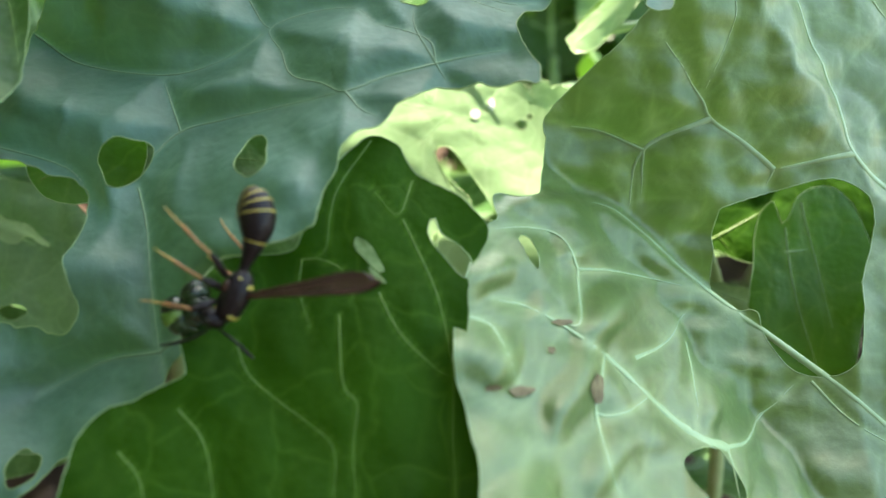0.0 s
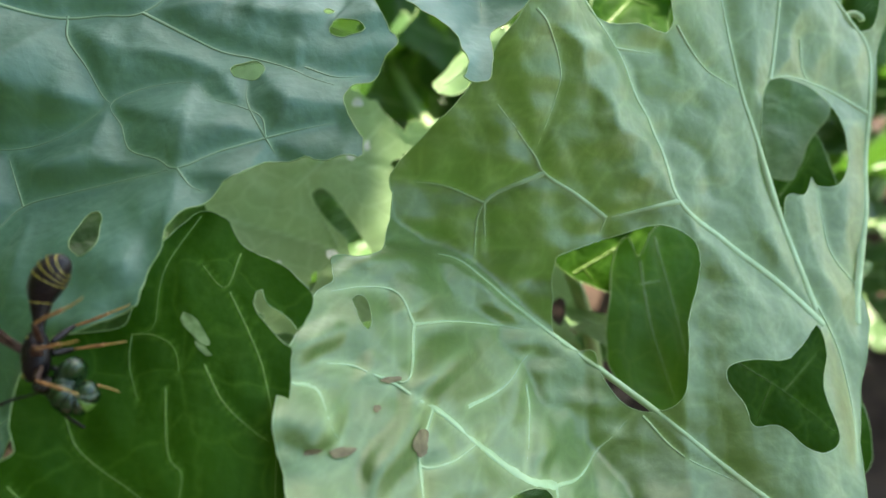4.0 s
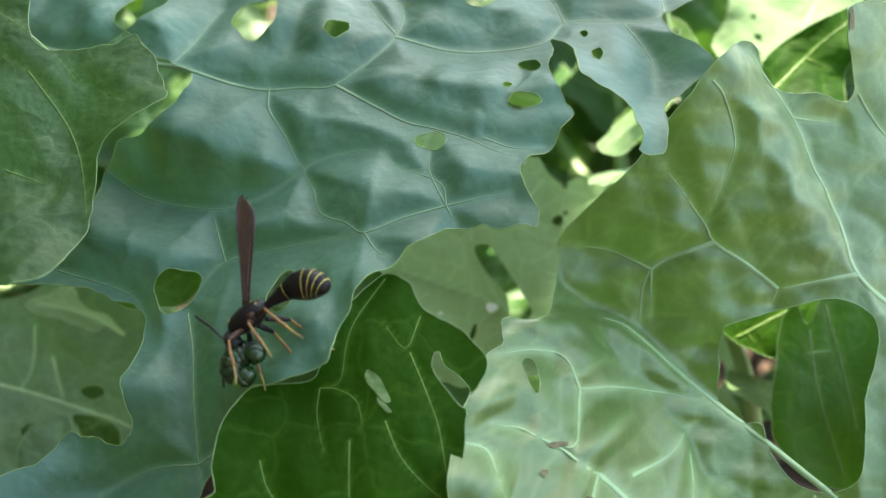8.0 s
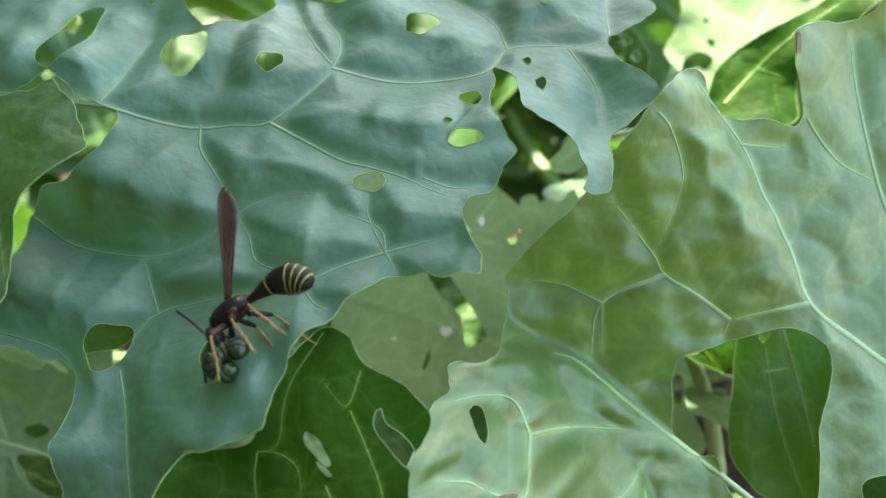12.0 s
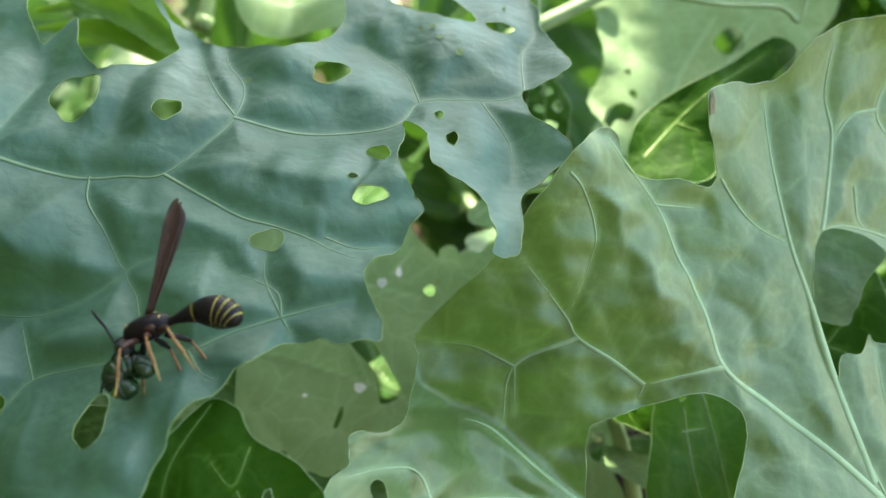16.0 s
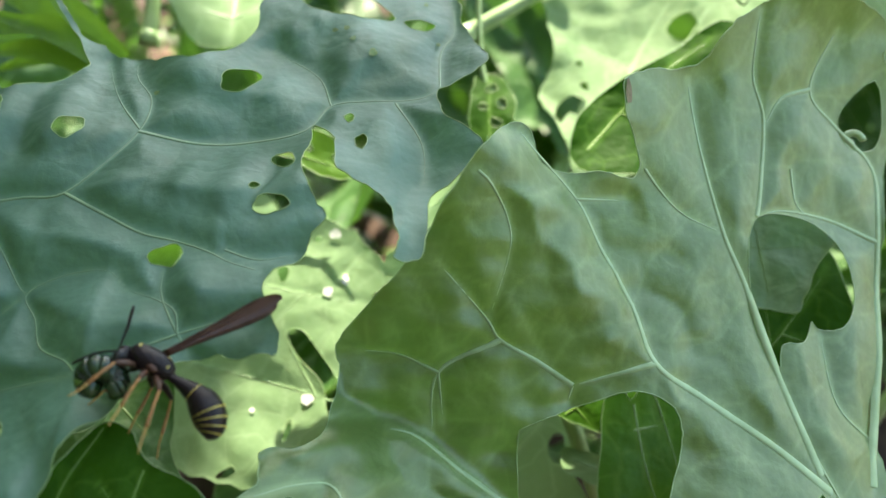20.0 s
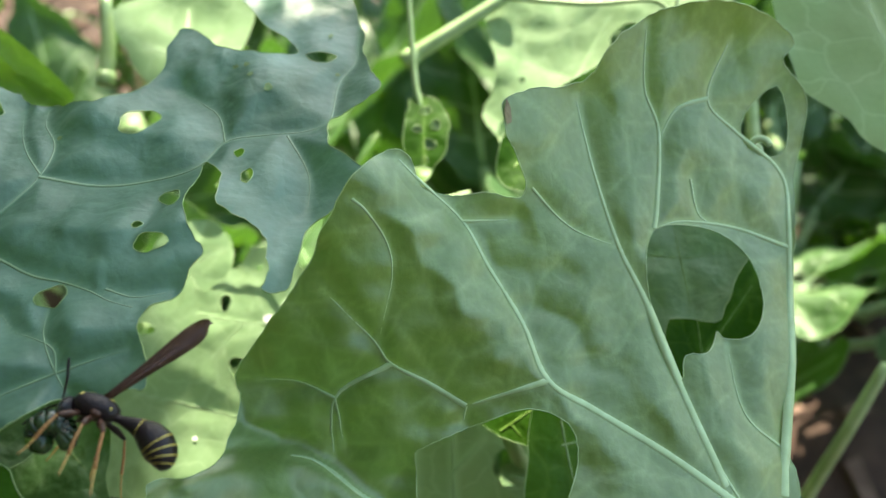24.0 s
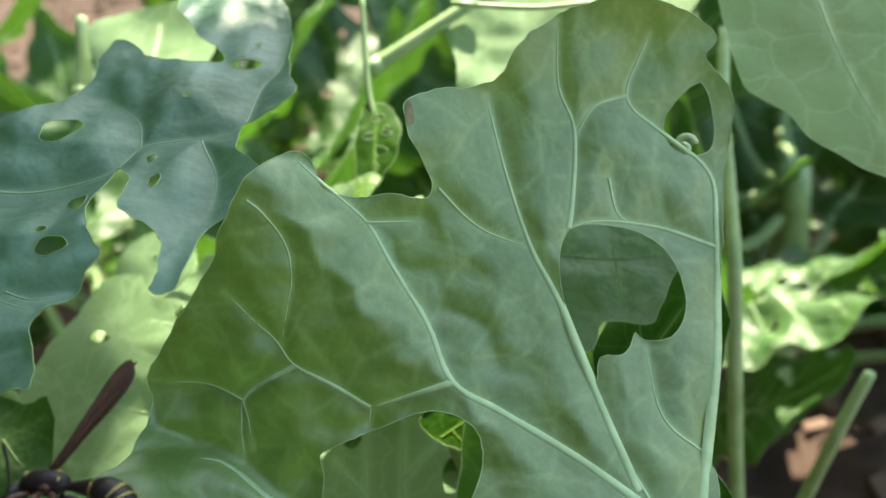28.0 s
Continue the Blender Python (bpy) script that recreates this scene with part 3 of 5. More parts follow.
broad_veins_c = [[(-2.58,-1.66), (-2.66,-2.19), (-3.09,-2.07)], [(-2.58,-1.66), (-2.0,-1.67), (-0.74,-1.88)], [(-2.58,-1.66), (-2.76,-1.32), (-3.13,-1.24), (-3.54,-1.29)], [(-1.0,-3.43), (-0.49,-3.39), (0.25,-2.72)], [(-1.0,-3.43), (-1.04,-3.9)], [(-1.98,-2.55), (-1.52,-2.44), (-1.09,-2.09)], [(-1.19,-2.44), (-1.19,-2.7), (-1.36,-3.2)], [(-2.39,-2.48), (-2.55,-2.95), (-2.2,-2.97), (-1.84,-2.85)], [(-2.55,-2.95), (-2.5,-3.34), (-2.39,-3.61)], [(-3.84,-2.1), (-3.53,-2.21), (-3.31,-2.66)], [(0.24,-2.83), (0.66,-3.26), (1.38,-3.6)]]
broad_veins = broad_veins_a + broad_veins_b + broad_veins_c
broad_scars = [(-2.53,-2.75,0.08,0.13), (-3.54,-2.68,0.08,0.03), (-3.28,-2.73,0.12,0.04), (-2.83,-2.17,0.11,0.03), (-2.97,-2.41,0.04,0.03), (0.55,2.9,0.04,0.14)]
blue_specks = [(1.79,1.96,0.05,0.06), (1.53,2.19,0.04,0.04), (1.28,2.37,0.04,0.03), (2.43,2.93,0.03,0.05), (2.59,2.2,0.03,0.03), (-0.77,1.44,0.04,0.03), (1.43,2.39,0.04,0.04)]
broad_curl = [(3.88,2.6)]
pale_margin = [(-1.95,1.7), (-1.58,1.25), (-1.17,1.44), (-0.76,1.86), (-0.44,1.98), (-0.14,1.83), (0.1,1.62), (0.35,1.38), (0.46,1.32), (0.58,1.16), (0.7,1.34), (0.86,1.31), (0.98,1.18), (1.12,1.33), (1.29,1.28), (1.58,1.43), (1.75,0.64), (1.8,-0.45), (0.77,-1.76), (-0.76,-2.21), (-1.52,-2.19), (-3.12,-1.69), (-3.75,-0.33), (-3.01,1.12), (-2.5,1.7)]
pale_light_spots = [(-0.24,1.68,0.1,0.08), (-0.33,0.71,0.08,0.08), (-0.61,-0.97,0.1,0.08), (-1.47,-1.11,0.04,0.03), (-0.06,0.9,0.05,0.09)]
pale_slot = [(-0.97,0.03), (-0.72,0.11), (-0.36,-0.34), (-0.1,-0.71), (0.08,-1.04), (-0.26,-1.21), (-0.38,-0.73), (-0.72,-0.4)]
pale_holes = [(-1.09,1.03,0.1,0.15,0), (-0.54,1.59,0.09,0.05,0), (0.46,0.6,0.11,0.1,30), (0.6,0.75,0.05,0.07,0), (-0.91,-1.44,0.05,0.2,-15), (-0.96,1.57,0.04,0.04,0), (-1.77,-2.0,0.17,0.07,20), (-2.46,0.69,0.2,0.1,-15), (-0.1,1.5,0.03,0.04,0)]
pale_veins_a = [[(-2.48,-0.36), (-1.65,-0.59), (-0.47,-0.92), (0.33,-1.18)], [(-1.58,0.89), (-0.73,0.69), (0.3,0.48)], [(-0.73,0.69), (-1.25,0.15)], [(-0.47,-0.92), (-0.87,-0.22), (-1.08,0.33)], [(-0.47,-0.92), (-0.97,-1.41)], [(-0.18,0.86), (0.19,1.33)]]
pale_veins = pale_veins_a
dark_margin = [(-0.33,1.92), (-0.56,1.73), (-0.77,1.41), (-0.86,1.06), (-0.94,0.82), (-1.15,0.76), (-1.57,0.7), (-1.77,0.24), (-1.74,-0.14), (-1.74,-0.27), (-2.12,-0.47), (-2.45,-0.68), (-2.45,-1.53), (-1.24,-1.87), (0.79,-1.64), (0.65,-0.36), (0.63,0.54), (0.75,0.89), (0.78,1.13), (0.51,1.38), (0.1,1.59), (-0.06,1.82)]
dark_slit = [(0.29,1.2), (0.36,1.03), (0.52,0.93), (0.67,0.76), (0.6,0.62), (0.38,0.83), (0.24,1.01)]
dark_scrape = [(-0.27,0.81,0.2,0.06,-48), (-0.18,0.62,0.1,0.025,-40)]
dark_veins_a = [[(-0.33,1.88), (-0.57,1.45), (-0.64,1.18), (-0.67,0.82), (-0.87,0.74)], [(-0.87,0.74), (-0.67,0.74), (-0.46,0.63), (-0.37,0.38)], [(-0.87,0.74), (-0.86,0.47), (-0.71,0.1)], [(-1.36,0.04), (-1.23,-0.23), (-1,-0.42), (-0.66,-0.63), (-0.44,-0.84), (-0.43,-1.45)], [(-0.49,0.28), (-0.41,-0.28), (-0.28,-0.45), (-0.29,-0.79), (-0.22,-1.34)], [(0.01,1.14), (0.23,0.73), (0.38,0.39), (0.51,-0.17), (0.53,-0.71), (0.58,-1.34)], [(-0.16,0.48), (0.04,0.15), (0.34,-0.13), (0.49,-0.22)], [(-1.75,-0.53), (-1.51,-0.81), (-1.35,-1.34)], [(-2.17,-0.86), (-1.97,-1.06), (-1.88,-1.34)], [(0.08,1.51), (-0.04,1.18), (-0.31,1.45)]]
dark_veins = dark_veins_a
front_margin = [(-3.45,2.04), (-1.53,2.1), (-0.7,0.39), (-0.37,0.15), (0.18,0.28), (0.53,0.35), (0.99,-0.29), (0.99,-0.42), (0.46,-0.85), (0.39,-1.21), (0.39,-1.7), (0.31,-2.22), (0.02,-2.43), (-0.3,-2.53), (-1.37,-2.84)]
front_veins_a = [[(-2.46,1.25), (-0.77,0.39), (0.0,-0.29)], [(-0.63,-0.11), (0.05,-0.96), (0.39,-1.83)], [(-1.87,0.5), (-0.63,-0.11)], [(-0.68,-1.25), (-0.08,-1.42)]]
front_veins = front_veins_a
side_margin = [(-4.81,0.54), (-2.77,0.74), (-1.71,1.31), (0.01,0.78), (0.4,-1.3), (0.2,-2.2), (-2.6,-2.3), (-4.26,-1.6)]
side_holes = [[(-1.23,-0.77), (-0.94,-0.66), (-0.71,-0.77), (-0.97,-0.92)], [(-1.25,-1.18), (-0.84,-1.18), (-0.35,-1.36), (-0.21,-1.76), (-0.43,-1.81), (-0.65,-1.71), (-0.88,-1.61), (-1.04,-1.39)], [(-2.08,-1.42), (-1.77,-1.31), (-1.7,-1.33), (-1.96,-1.57)]]
side_veins_a = [[(-3.6,-0.6), (-2.79,-0.74), (-2.52,-0.79), (-1.46,-1.0), (-0.4,-1.24), (0.2,-1.4)], [(-1.88,-0.23), (-1.66,-0.66), (-1.45,-0.97)], [(-1.42,0.5), (-0.67,0.24)], [(-2.3,0.3), (-2.2,-0.4), (-2.3,-0.8)]]
side_veins = side_veins_a
inner_margin = [(-1.36,-0.02), (-1.15,1.25), (-0.97,1.56), (-0.76,1.18), (-0.5,1.71), (0.19,1.74), (0.6,0.91), (0.41,-0.27), (0.14,-1.02), (-0.36,-1.16), (-0.86,-0.98), (-1.19,-0.59)]
inner_veins_a = [[(-0.76,1.35), (-0.6,0.18), (-0.19,-1.12)], [(-0.5,1.54), (-0.25,0.7), (-0.01,-0.46)], [(-0.76,0.8), (-0.34,0.86)]]
inner_veins = inner_veins_a
sunlit_margin = [(-0.3,2.92), (0.2,3.9), (4.62,3.8), (3.84,2.17), (2.74,1.56), (1.53,0.73), (1.22,-0.43), (0.6,-0.9), (-0.01,-0.87), (-0.11,-0.34), (-0.25,0.26), (-0.48,0.72), (-0.49,1.12), (-0.25,1.61), (-0.24,2.26)]
sunlit_holes = [[(-0.29,0.49), (-0.21,0.72), (0.06,0.89), (0.32,0.73), (0.18,0.46), (-0.02,0.53), (-0.22,0.27)], [(0.52,0.5), (0.74,0.55), (1.09,0.47), (0.96,0.11), (0.82,0.11), (0.75,0.3)], [(2.09,2.39), (2.31,2.61), (2.57,2.69), (2.71,2.43), (2.62,2.18), (2.29,2.03), (2.1,2.21)], (0.27,1.58,0.08,0.08,0), (0.32,1.08,0.08,0.11,30), (0.04,-0.3,0.06,0.06,0), (0.5,0.83,0.03,0.03,0), (-0.38,0.72,0.03,0.05,0)]
sunlit_veins_a = [[(2.16,2.9), (1.3,1.48), (0.69,-0.07)], [(2.93,2.74), (2.21,1.71)], [(1.3,1.48), (0.36,2.02)]]
sunlit_veins = sunlit_veins_a
far_right_margin = [(-1.34,2.3), (-1.75,0.73), (-1.69,-0.31), (-1.22,-0.83), (-0.59,-1.53), (0.83,-1.82), (2.52,2.89)]
far_right_veins_a = [[(-0.19,1.98), (-0.23,0.2), (0.17,-1.31)]]
far_right_veins = far_right_veins_a
under_margin = [(-0.71,1.98), (1.26,1.74), (1.21,0.96), (0.79,0.4), (0.52,-0.07), (-0.14,0.01), (-0.31,-0.33), (-0.97,-0.29)]
under_veins_a = [[(-0.74,1.01), (0.14,0.86), (0.87,0.89)], [(0.14,0.86), (0.19,0.11)], [(0.14,0.86), (0.13,1.38)]]
under_veins = under_veins_a
top_margin = [(-2.09,2.54), (-1.72,1.22), (-1.41,0.67), (-1.04,0.48), (0.08,0.57), (0.51,0.85), (0.6,2.59)]
top_veins_a = [[(-0.68,2.27), (-0.66,1.1), (-0.71,0.55)], [(-0.66,1.1), (-1.39,1.37)], [(-0.66,1.1), (0.11,1.4)]]
top_veins = top_veins_a
low_margin = [(-2.5,-0.44), (-2.33,0.24), (-1.91,0.66), (-1.54,1.14), (-0.77,1.18), (-0.1,1.04), (0.44,0.42), (0.31,0.07), (0.15,-0.26), (0.23,-1.02), (-2.48,-0.85)]
low_holes = [(-1.68,0.69,0.14,0.2,-20), (-0.04,0.05,0.15,0.26,-10)]
low_veins_a = [[(-1.53,-0.83), (-1.49,0.01), (-1.46,1.0)], [(-0.85,-0.87), (-0.86,-0.03), (-0.79,1.0)], [(-0.86,-0.03), (-0.31,0.47)], [(-1.49,-0.24), (-2.0,0.31)]]
low_veins = low_veins_a
behind_margin = [(-2.16,1.51), (-1.13,1.47), (0.07,1.35), (0.47,0.62), (0.23,0.14), (-0.88,0.17), (-1.63,0.22), (-2.08,0.84)]
behind_veins_a = [[(-1.95,0.93), (-0.85,0.81), (0.31,0.7)], [(-0.85,0.81), (-1.13,0.32)], [(-0.85,0.81), (-0.71,1.32)]]
behind_veins = behind_veins_a
gap_margin = [(-0.55,0.02), (0.37,0.75), (1.51,0.97), (2.66,0.95), (2.77,-0.33), (1.69,-0.91), (0.76,-0.63), (0.02,-0.44)]
gap_veins_a = [[(-1.04,-0.73), (-0.06,-0.16), (0.96,0.42)], [(-0.06,-0.16), (0.31,-0.63)]]
gap_veins = gap_veins_a
corner_margin = [(-0.9,-0.07), (0.14,0.33), (1.16,0.5), (1.52,-0.71), (1.47,-1.86), (0.39,-1.88), (-0.4,-1.36), (-0.9,-0.63)]
corner_veins_a = [[(-0.67,-0.15), (0.24,-0.67), (1.32,-1.52)], [(0.24,-0.67), (1.0,-0.02)], [(0.05,-0.54), (-0.3,-1.21)]]
corner_veins = corner_veins_a
shade_margin = [(-2.32,0.54), (-2.07,1.62), (-0.71,2.5), (0.37,3.18), (0.74,2.92), (-0.07,2.1), (-0.84,1.32), (-1.03,0.5)]
shade_veins_a = [[(-2.11,0.85), (-1.07,1.93), (0.23,2.89)], [(-1.49,1.49), (-1.03,1.31)]]
shade_veins = shade_veins_a
lime_margin = [(-0.99,-0.81), (-0.77,-0.19), (-0.19,0.42), (0.32,0.48), (-0.0,-0.03), (-0.56,-0.7)]
lime_veins_a = [[(-0.9,-0.72), (-0.38,-0.1), (0.25,0.44)]]
lime_veins = lime_veins_a
nook_margin = [(-2.41,3.03), (-0.53,2.7), (-0.09,2.8), (0.11,2.3), (0.09,1.6), (0.36,0.79), (-1.73,0.87)]
nook_veins_a = [[(-1.65,2.07), (-0.77,2.19), (-0.11,2.47)], [(-0.77,2.19), (-0.09,1.61)]]
nook_veins = nook_veins_a
verge_margin = [(-4.5,1.03), (-2.54,1.23), (-1.53,1.17), (-0.59,0.92), (-0.09,0.17), (-0.35,-1.29), (-3.6,-1.48)]
verge_veins_a = [[(-3.37,-0.93), (-2.35,-0.14), (-1.08,0.7)], [(-2.35,-0.14), (-2.86,0.81)], [(-1.81,0.23), (-0.65,-0.14)]]
verge_veins = verge_veins_a
hidden_margin = [(-0.9,0.28), (-0.35,1.11), (0.27,1.69), (0.98,1.74), (1.14,0.66), (0.74,-0.31), (0.05,-0.51), (-0.58,-0.4)]
hidden_veins_a = [[(-0.64,-0.23), (0.05,0.39), (0.91,1.38)], [(0.05,0.39), (0.59,0.19)], [(-0.15,0.22), (-0.12,0.91)]]
hidden_veins = hidden_veins_a
roll_margin = [(-0.18,0.59), (-0.09,0.73), (0.35,1.2), (0.63,1.57), (0.9,1.64), (1.07,1.5), (0.82,1.1), (0.48,0.74), (0.22,0.46), (-0.05,0.42)]
flake_margin = [(-2.49,0.84), (-2.22,0.96), (-1.89,0.84), (-1.98,1.15), (-1.69,1.17), (-1.42,0.92), (-1.52,0.65), (-1,0.47), (-1.36,0.35), (-1.72,0.42), (-2.02,0.65)]
lace_margin = [(-0.01,1.88), (0.21,1.91), (0.42,1.85), (0.6,1.55), (0.65,1.23), (0.58,0.88), (0.5,0.65), (0.28,0.42), (0.07,0.3), (-0.13,0.7), (-0.12,1.4)]
lace_holes = [(0.25,1.6,0.12,0.08,20), (0.42,1.3,0.09,0.12,0), (0.1,1.25,0.1,0.07,0), (0.3,0.95,0.13,0.09,-30), (0.2,0.65,0.06,0.09,0)]
flap_margin = [(-3.42,-0.08), (-3.01,0.16), (-2.73,0.31), (-2.59,0.15), (-2.53,-0.04), (-2.11,-0.2), (-1.94,-0.24), (-1.52,-0.49), (-1.55,-0.55), (-1.95,-0.39), (-2.05,-0.51), (-2.25,-0.52), (-2.52,-0.41), (-3,-0.3), (-3.26,-0.23)]
lobe_margin = [(-2.2,-1.53), (-2.36,-0.8), (-2.34,-0.35), (-2.19,-0.12), (-1.93,0.02), (-1.68,0.01), (-1.4,-0.31), (-1.08,-0.51), (-0.77,-0.65), (-0.52,-0.89), (-0.46,-1.54)]
band_margin = [(-0.85,0.74), (-0.4,0.69), (0,0.6), (0.39,0.52), (0.37,0.22), (0,0.07), (-0.34,0.19), (-0.77,0.43)]
# ---- the leaves near the eye ----
def blue_fold(u, v):
    """The blue-green leaf turns away towards its lower lobe."""
    return np.tanh(0.5 * np.maximum(0, -0.8 - u)) * np.clip((0.3 - v) / 1.5, 0, 1)


blue, blue_at = build_leaf("collard_leaf", (-2, 10.3, 1.6, 0.02, 0.67, 0, 0.05), blue_margin_upper + blue_margin_lower, blue_holes, blue_veins, BLUE, VEIN_BLUE,
                           "large blue-green collard leaf, quilted and chewed full of holes", step=0.045, seed=3, fold=blue_fold, quilt=0.34, lumps=0.1, pucker=0.045, nibble=0.024, soften=0.1,
                           widths=[0.045, 0.035, 0.035, 0.03], vein_size=0.022, proud=0.008, cell=0.9, blister=0.075, net_tint=0.1)
blisters, ragged = Waves(23, 0.8), Waves(29, 0.45)


crest = smooth_line([(-4.3, -1.9), (-3.95, -1.5), (-3.66, -1.15), (-3.3, -0.93), (-2.8, -0.82), (-2.4, -0.84), (-1.95, -0.95), (-1.4, -1.4), (-0.7, -1.95), (0.19,-2.6), (1.17,-3.39), (2.4,-4.4)], 4)
lobe = np.vstack([crest, [(2.0, -7), (-7, -7), (-7, -1.9)]])


def broad_fold(u, v):
    """The broad leaf is bent along its main vein and again along the lower one, with its top curled forward and a blistered lower lobe that stands proud."""
    q = -0.77 * (u - 2.9) - 0.64 * (v + 1.8) + 0.07 * ragged(u, v)
    bent = np.interp(q, [-9, -0.9, 0, 0.62, 1.4, 3.45, 4.5, 6.5], [0, 0, 0.2, 0.0, 0.32, 1.5, 0.75, -0.1]) * np.clip(2.2 - u, 0, 1) * (1 - 0.65 * np.clip((u + 0.4) / 1.1, 0, 1) * np.clip((-1.0 - v) / 1.0, 0, 1))
    bent = bent - (0.09 - 0.04 * np.clip((u + 0.5) / 1.5, 0, 1)) * np.minimum(v, 0) ** 2 - 0.035 * np.maximum(v, 0) ** 2 - 0.2 * np.maximum(v - 2.8, 0) ** 2 + 0.1 * v * np.clip(u / 1.5, 0, 1)
    away = to_segments(u, v, crest[:-1], crest[1:]) * np.where(inside(u, v, lobe), 1, -1)
    bent = bent - 0.45 * (1 / (1 + np.exp(-away / 0.04)) - 0.5 * np.exp(-(away / 1.2) ** 2)) * np.clip((0.2 - u) / 2.4, 0, 1)
    return bent - 0.21 * np.maximum(blisters(u, v), 0) * np.clip(q - 3.3, 0, 1)


broad, broad_at = build_leaf("collard_leaf", (2.2, 10.75, -0.1, 0.41, 0.05, 0, 0), broad_margin_upper + broad_margin_lower, broad_holes, broad_veins, BROAD, VEIN_PALE,
                             "broad pale green collard leaf with raised veins and large eaten holes", step=0.045, seed=11, quilt=0.15, lumps=0.04, pucker=0.022, nibble=0.014, fold=broad_fold, cell=0.75, blister=0.022, net_tint=0.26, soften=0.04,
                             widths=[0.075, 0.08, 0.08, 0.055, 0.05, 0.05, 0.065, 0.055, 0.05, 0.06, 0.055], vein_size=0.032, proud=0.012)
for cx, cy, rx, ry in blue_specks:
    ring = [blue_at(*p) + np.array([0, -0.00025, 0]) for p in ellipse(cx, cy, rx, ry, 0)] + [blue_at(cx, cy) + np.array([0, -0.00025, 0])]
    part("speck", mesh_of("speck", ring, [(k, (k + 1) % 22, 22) for k in range(22)], SCRAPE), blue, "small pale speck")
spiral = [broad_at(*broad_curl[0]) + CM * np.array([(0.13 - 0.012 * a) * math.cos(a), 0.05 + 0.03 * a, (0.13 - 0.012 * a) * math.sin(a)]) for a in np.linspace(0, 9, 40)]
part("curl", mesh_of("curl", *tube(spiral, 0.05 * CM, 7), VEIN_PALE), broad, "pale curled flap at the hole")
for cx, cy, rx, ry in broad_scars:
    pts = ellipse(cx, cy, rx, ry, 0)
    ring = [broad_at(*p) for p in pts] + [broad_at(cx, cy)]
    ring = [p + np.array([0, -0.00025, 0]) for p in ring]
    part("scar", mesh_of("scar", ring, [(k, (k + 1) % 22, 22) for k in range(22)], SCAR), broad, "dry brown feeding scar")
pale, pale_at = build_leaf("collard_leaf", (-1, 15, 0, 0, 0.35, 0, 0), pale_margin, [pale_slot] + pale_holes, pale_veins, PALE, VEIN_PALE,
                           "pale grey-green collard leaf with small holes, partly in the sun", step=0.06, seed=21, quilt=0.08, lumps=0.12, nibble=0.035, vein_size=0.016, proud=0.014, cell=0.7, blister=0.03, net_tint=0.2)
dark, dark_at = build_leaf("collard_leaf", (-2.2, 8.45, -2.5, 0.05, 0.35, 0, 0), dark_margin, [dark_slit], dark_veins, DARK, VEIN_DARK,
                           "deep green collard leaf below the blue-green one, its shade put into the colour", step=0.05, seed=31, quilt=0.09, lumps=0.08, vein_size=0.011, proud=0.008, cell=0.6, blister=0.03, net_tint=0.12, nibble=0.012, soften=0.03)
# pinholes of the pale leaf: sunlight beyond them is painted on as white spots
WHITE = plain_material("light_through_hole_white", (0.6, 0.62, 0.58), (0.75, 0.76, 0.72), 900, 0.6)
for cx, cy, rx, ry in pale_light_spots:
    ring = [pale_at(*p) + np.array([0, -0.0004, 0]) for p in ellipse(cx, cy, rx, ry, 0)] + [pale_at(cx, cy) + np.array([0, -0.0004, 0])]
    part("speck", mesh_of("speck", ring, [(k, (k + 1) % 22, 22) for k in range(22)], WHITE), pale, "pinhole with the bright light beyond painted white")
for cx, cy, rx, ry, turn in dark_scrape:
    ring = [dark_at(*p) + np.array([0, -0.00025, 0]) for p in ellipse(cx, cy, rx, ry, turn)] + [dark_at(cx, cy) + np.array([0, -0.00025, 0])]
    part("scar", mesh_of("scar", ring, [(k, (k + 1) % 22, 22) for k in range(22)], SCRAPE), dark, "pale scraped feeding scar")
build_leaf("collard_leaf", (-6, 9.2, 1.6, 0.05, 0.35, 0, 0), front_margin, [], front_veins, FIELD, VEIN_DARK,
           "smooth green collard leaf overlapping the blue-green one", step=0.06, seed=41, quilt=0.14, lumps=0.1, vein_size=0.016, cell=0.9, blister=0.04, net_tint=0.1, soften=0.1)
# this leaf's shade comes from the darker MID colour
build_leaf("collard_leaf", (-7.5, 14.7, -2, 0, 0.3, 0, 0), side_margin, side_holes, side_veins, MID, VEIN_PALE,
           "pale grey-green collard leaf with a whitish rib behind a gap, colour lowered for shade", step=0.07, seed=51, quilt=0.1, lumps=0.06, pucker=0.02, vein_size=0.03, widths=[0.06], cell=0.8, blister=0.04)
build_leaf("collard_leaf", (4, 13.6, -2.2, 0.1, 0.1, 0, 0), inner_margin, [], inner_veins, YOUNG, VEIN_PALE,
           "narrow deep green leaf seen through the eaten hole", step=0.08, seed=61, quilt=0.05, lumps=0.05, vein_size=0.022)
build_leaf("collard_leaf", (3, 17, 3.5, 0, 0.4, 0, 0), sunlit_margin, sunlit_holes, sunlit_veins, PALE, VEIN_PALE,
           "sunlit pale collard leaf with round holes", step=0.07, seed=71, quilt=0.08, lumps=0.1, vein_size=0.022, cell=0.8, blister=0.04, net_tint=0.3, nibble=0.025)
build_leaf("collard_leaf", (9, 14.5, 4, 0.1, 0.4, 0, 0), far_right_margin, [], far_right_veins, PALE, VEIN_PALE,
           "smooth grey-green leaf hanging beside the broad leaf", step=0.12, seed=81, quilt=0.03, lumps=0.08, vein_size=0.04)
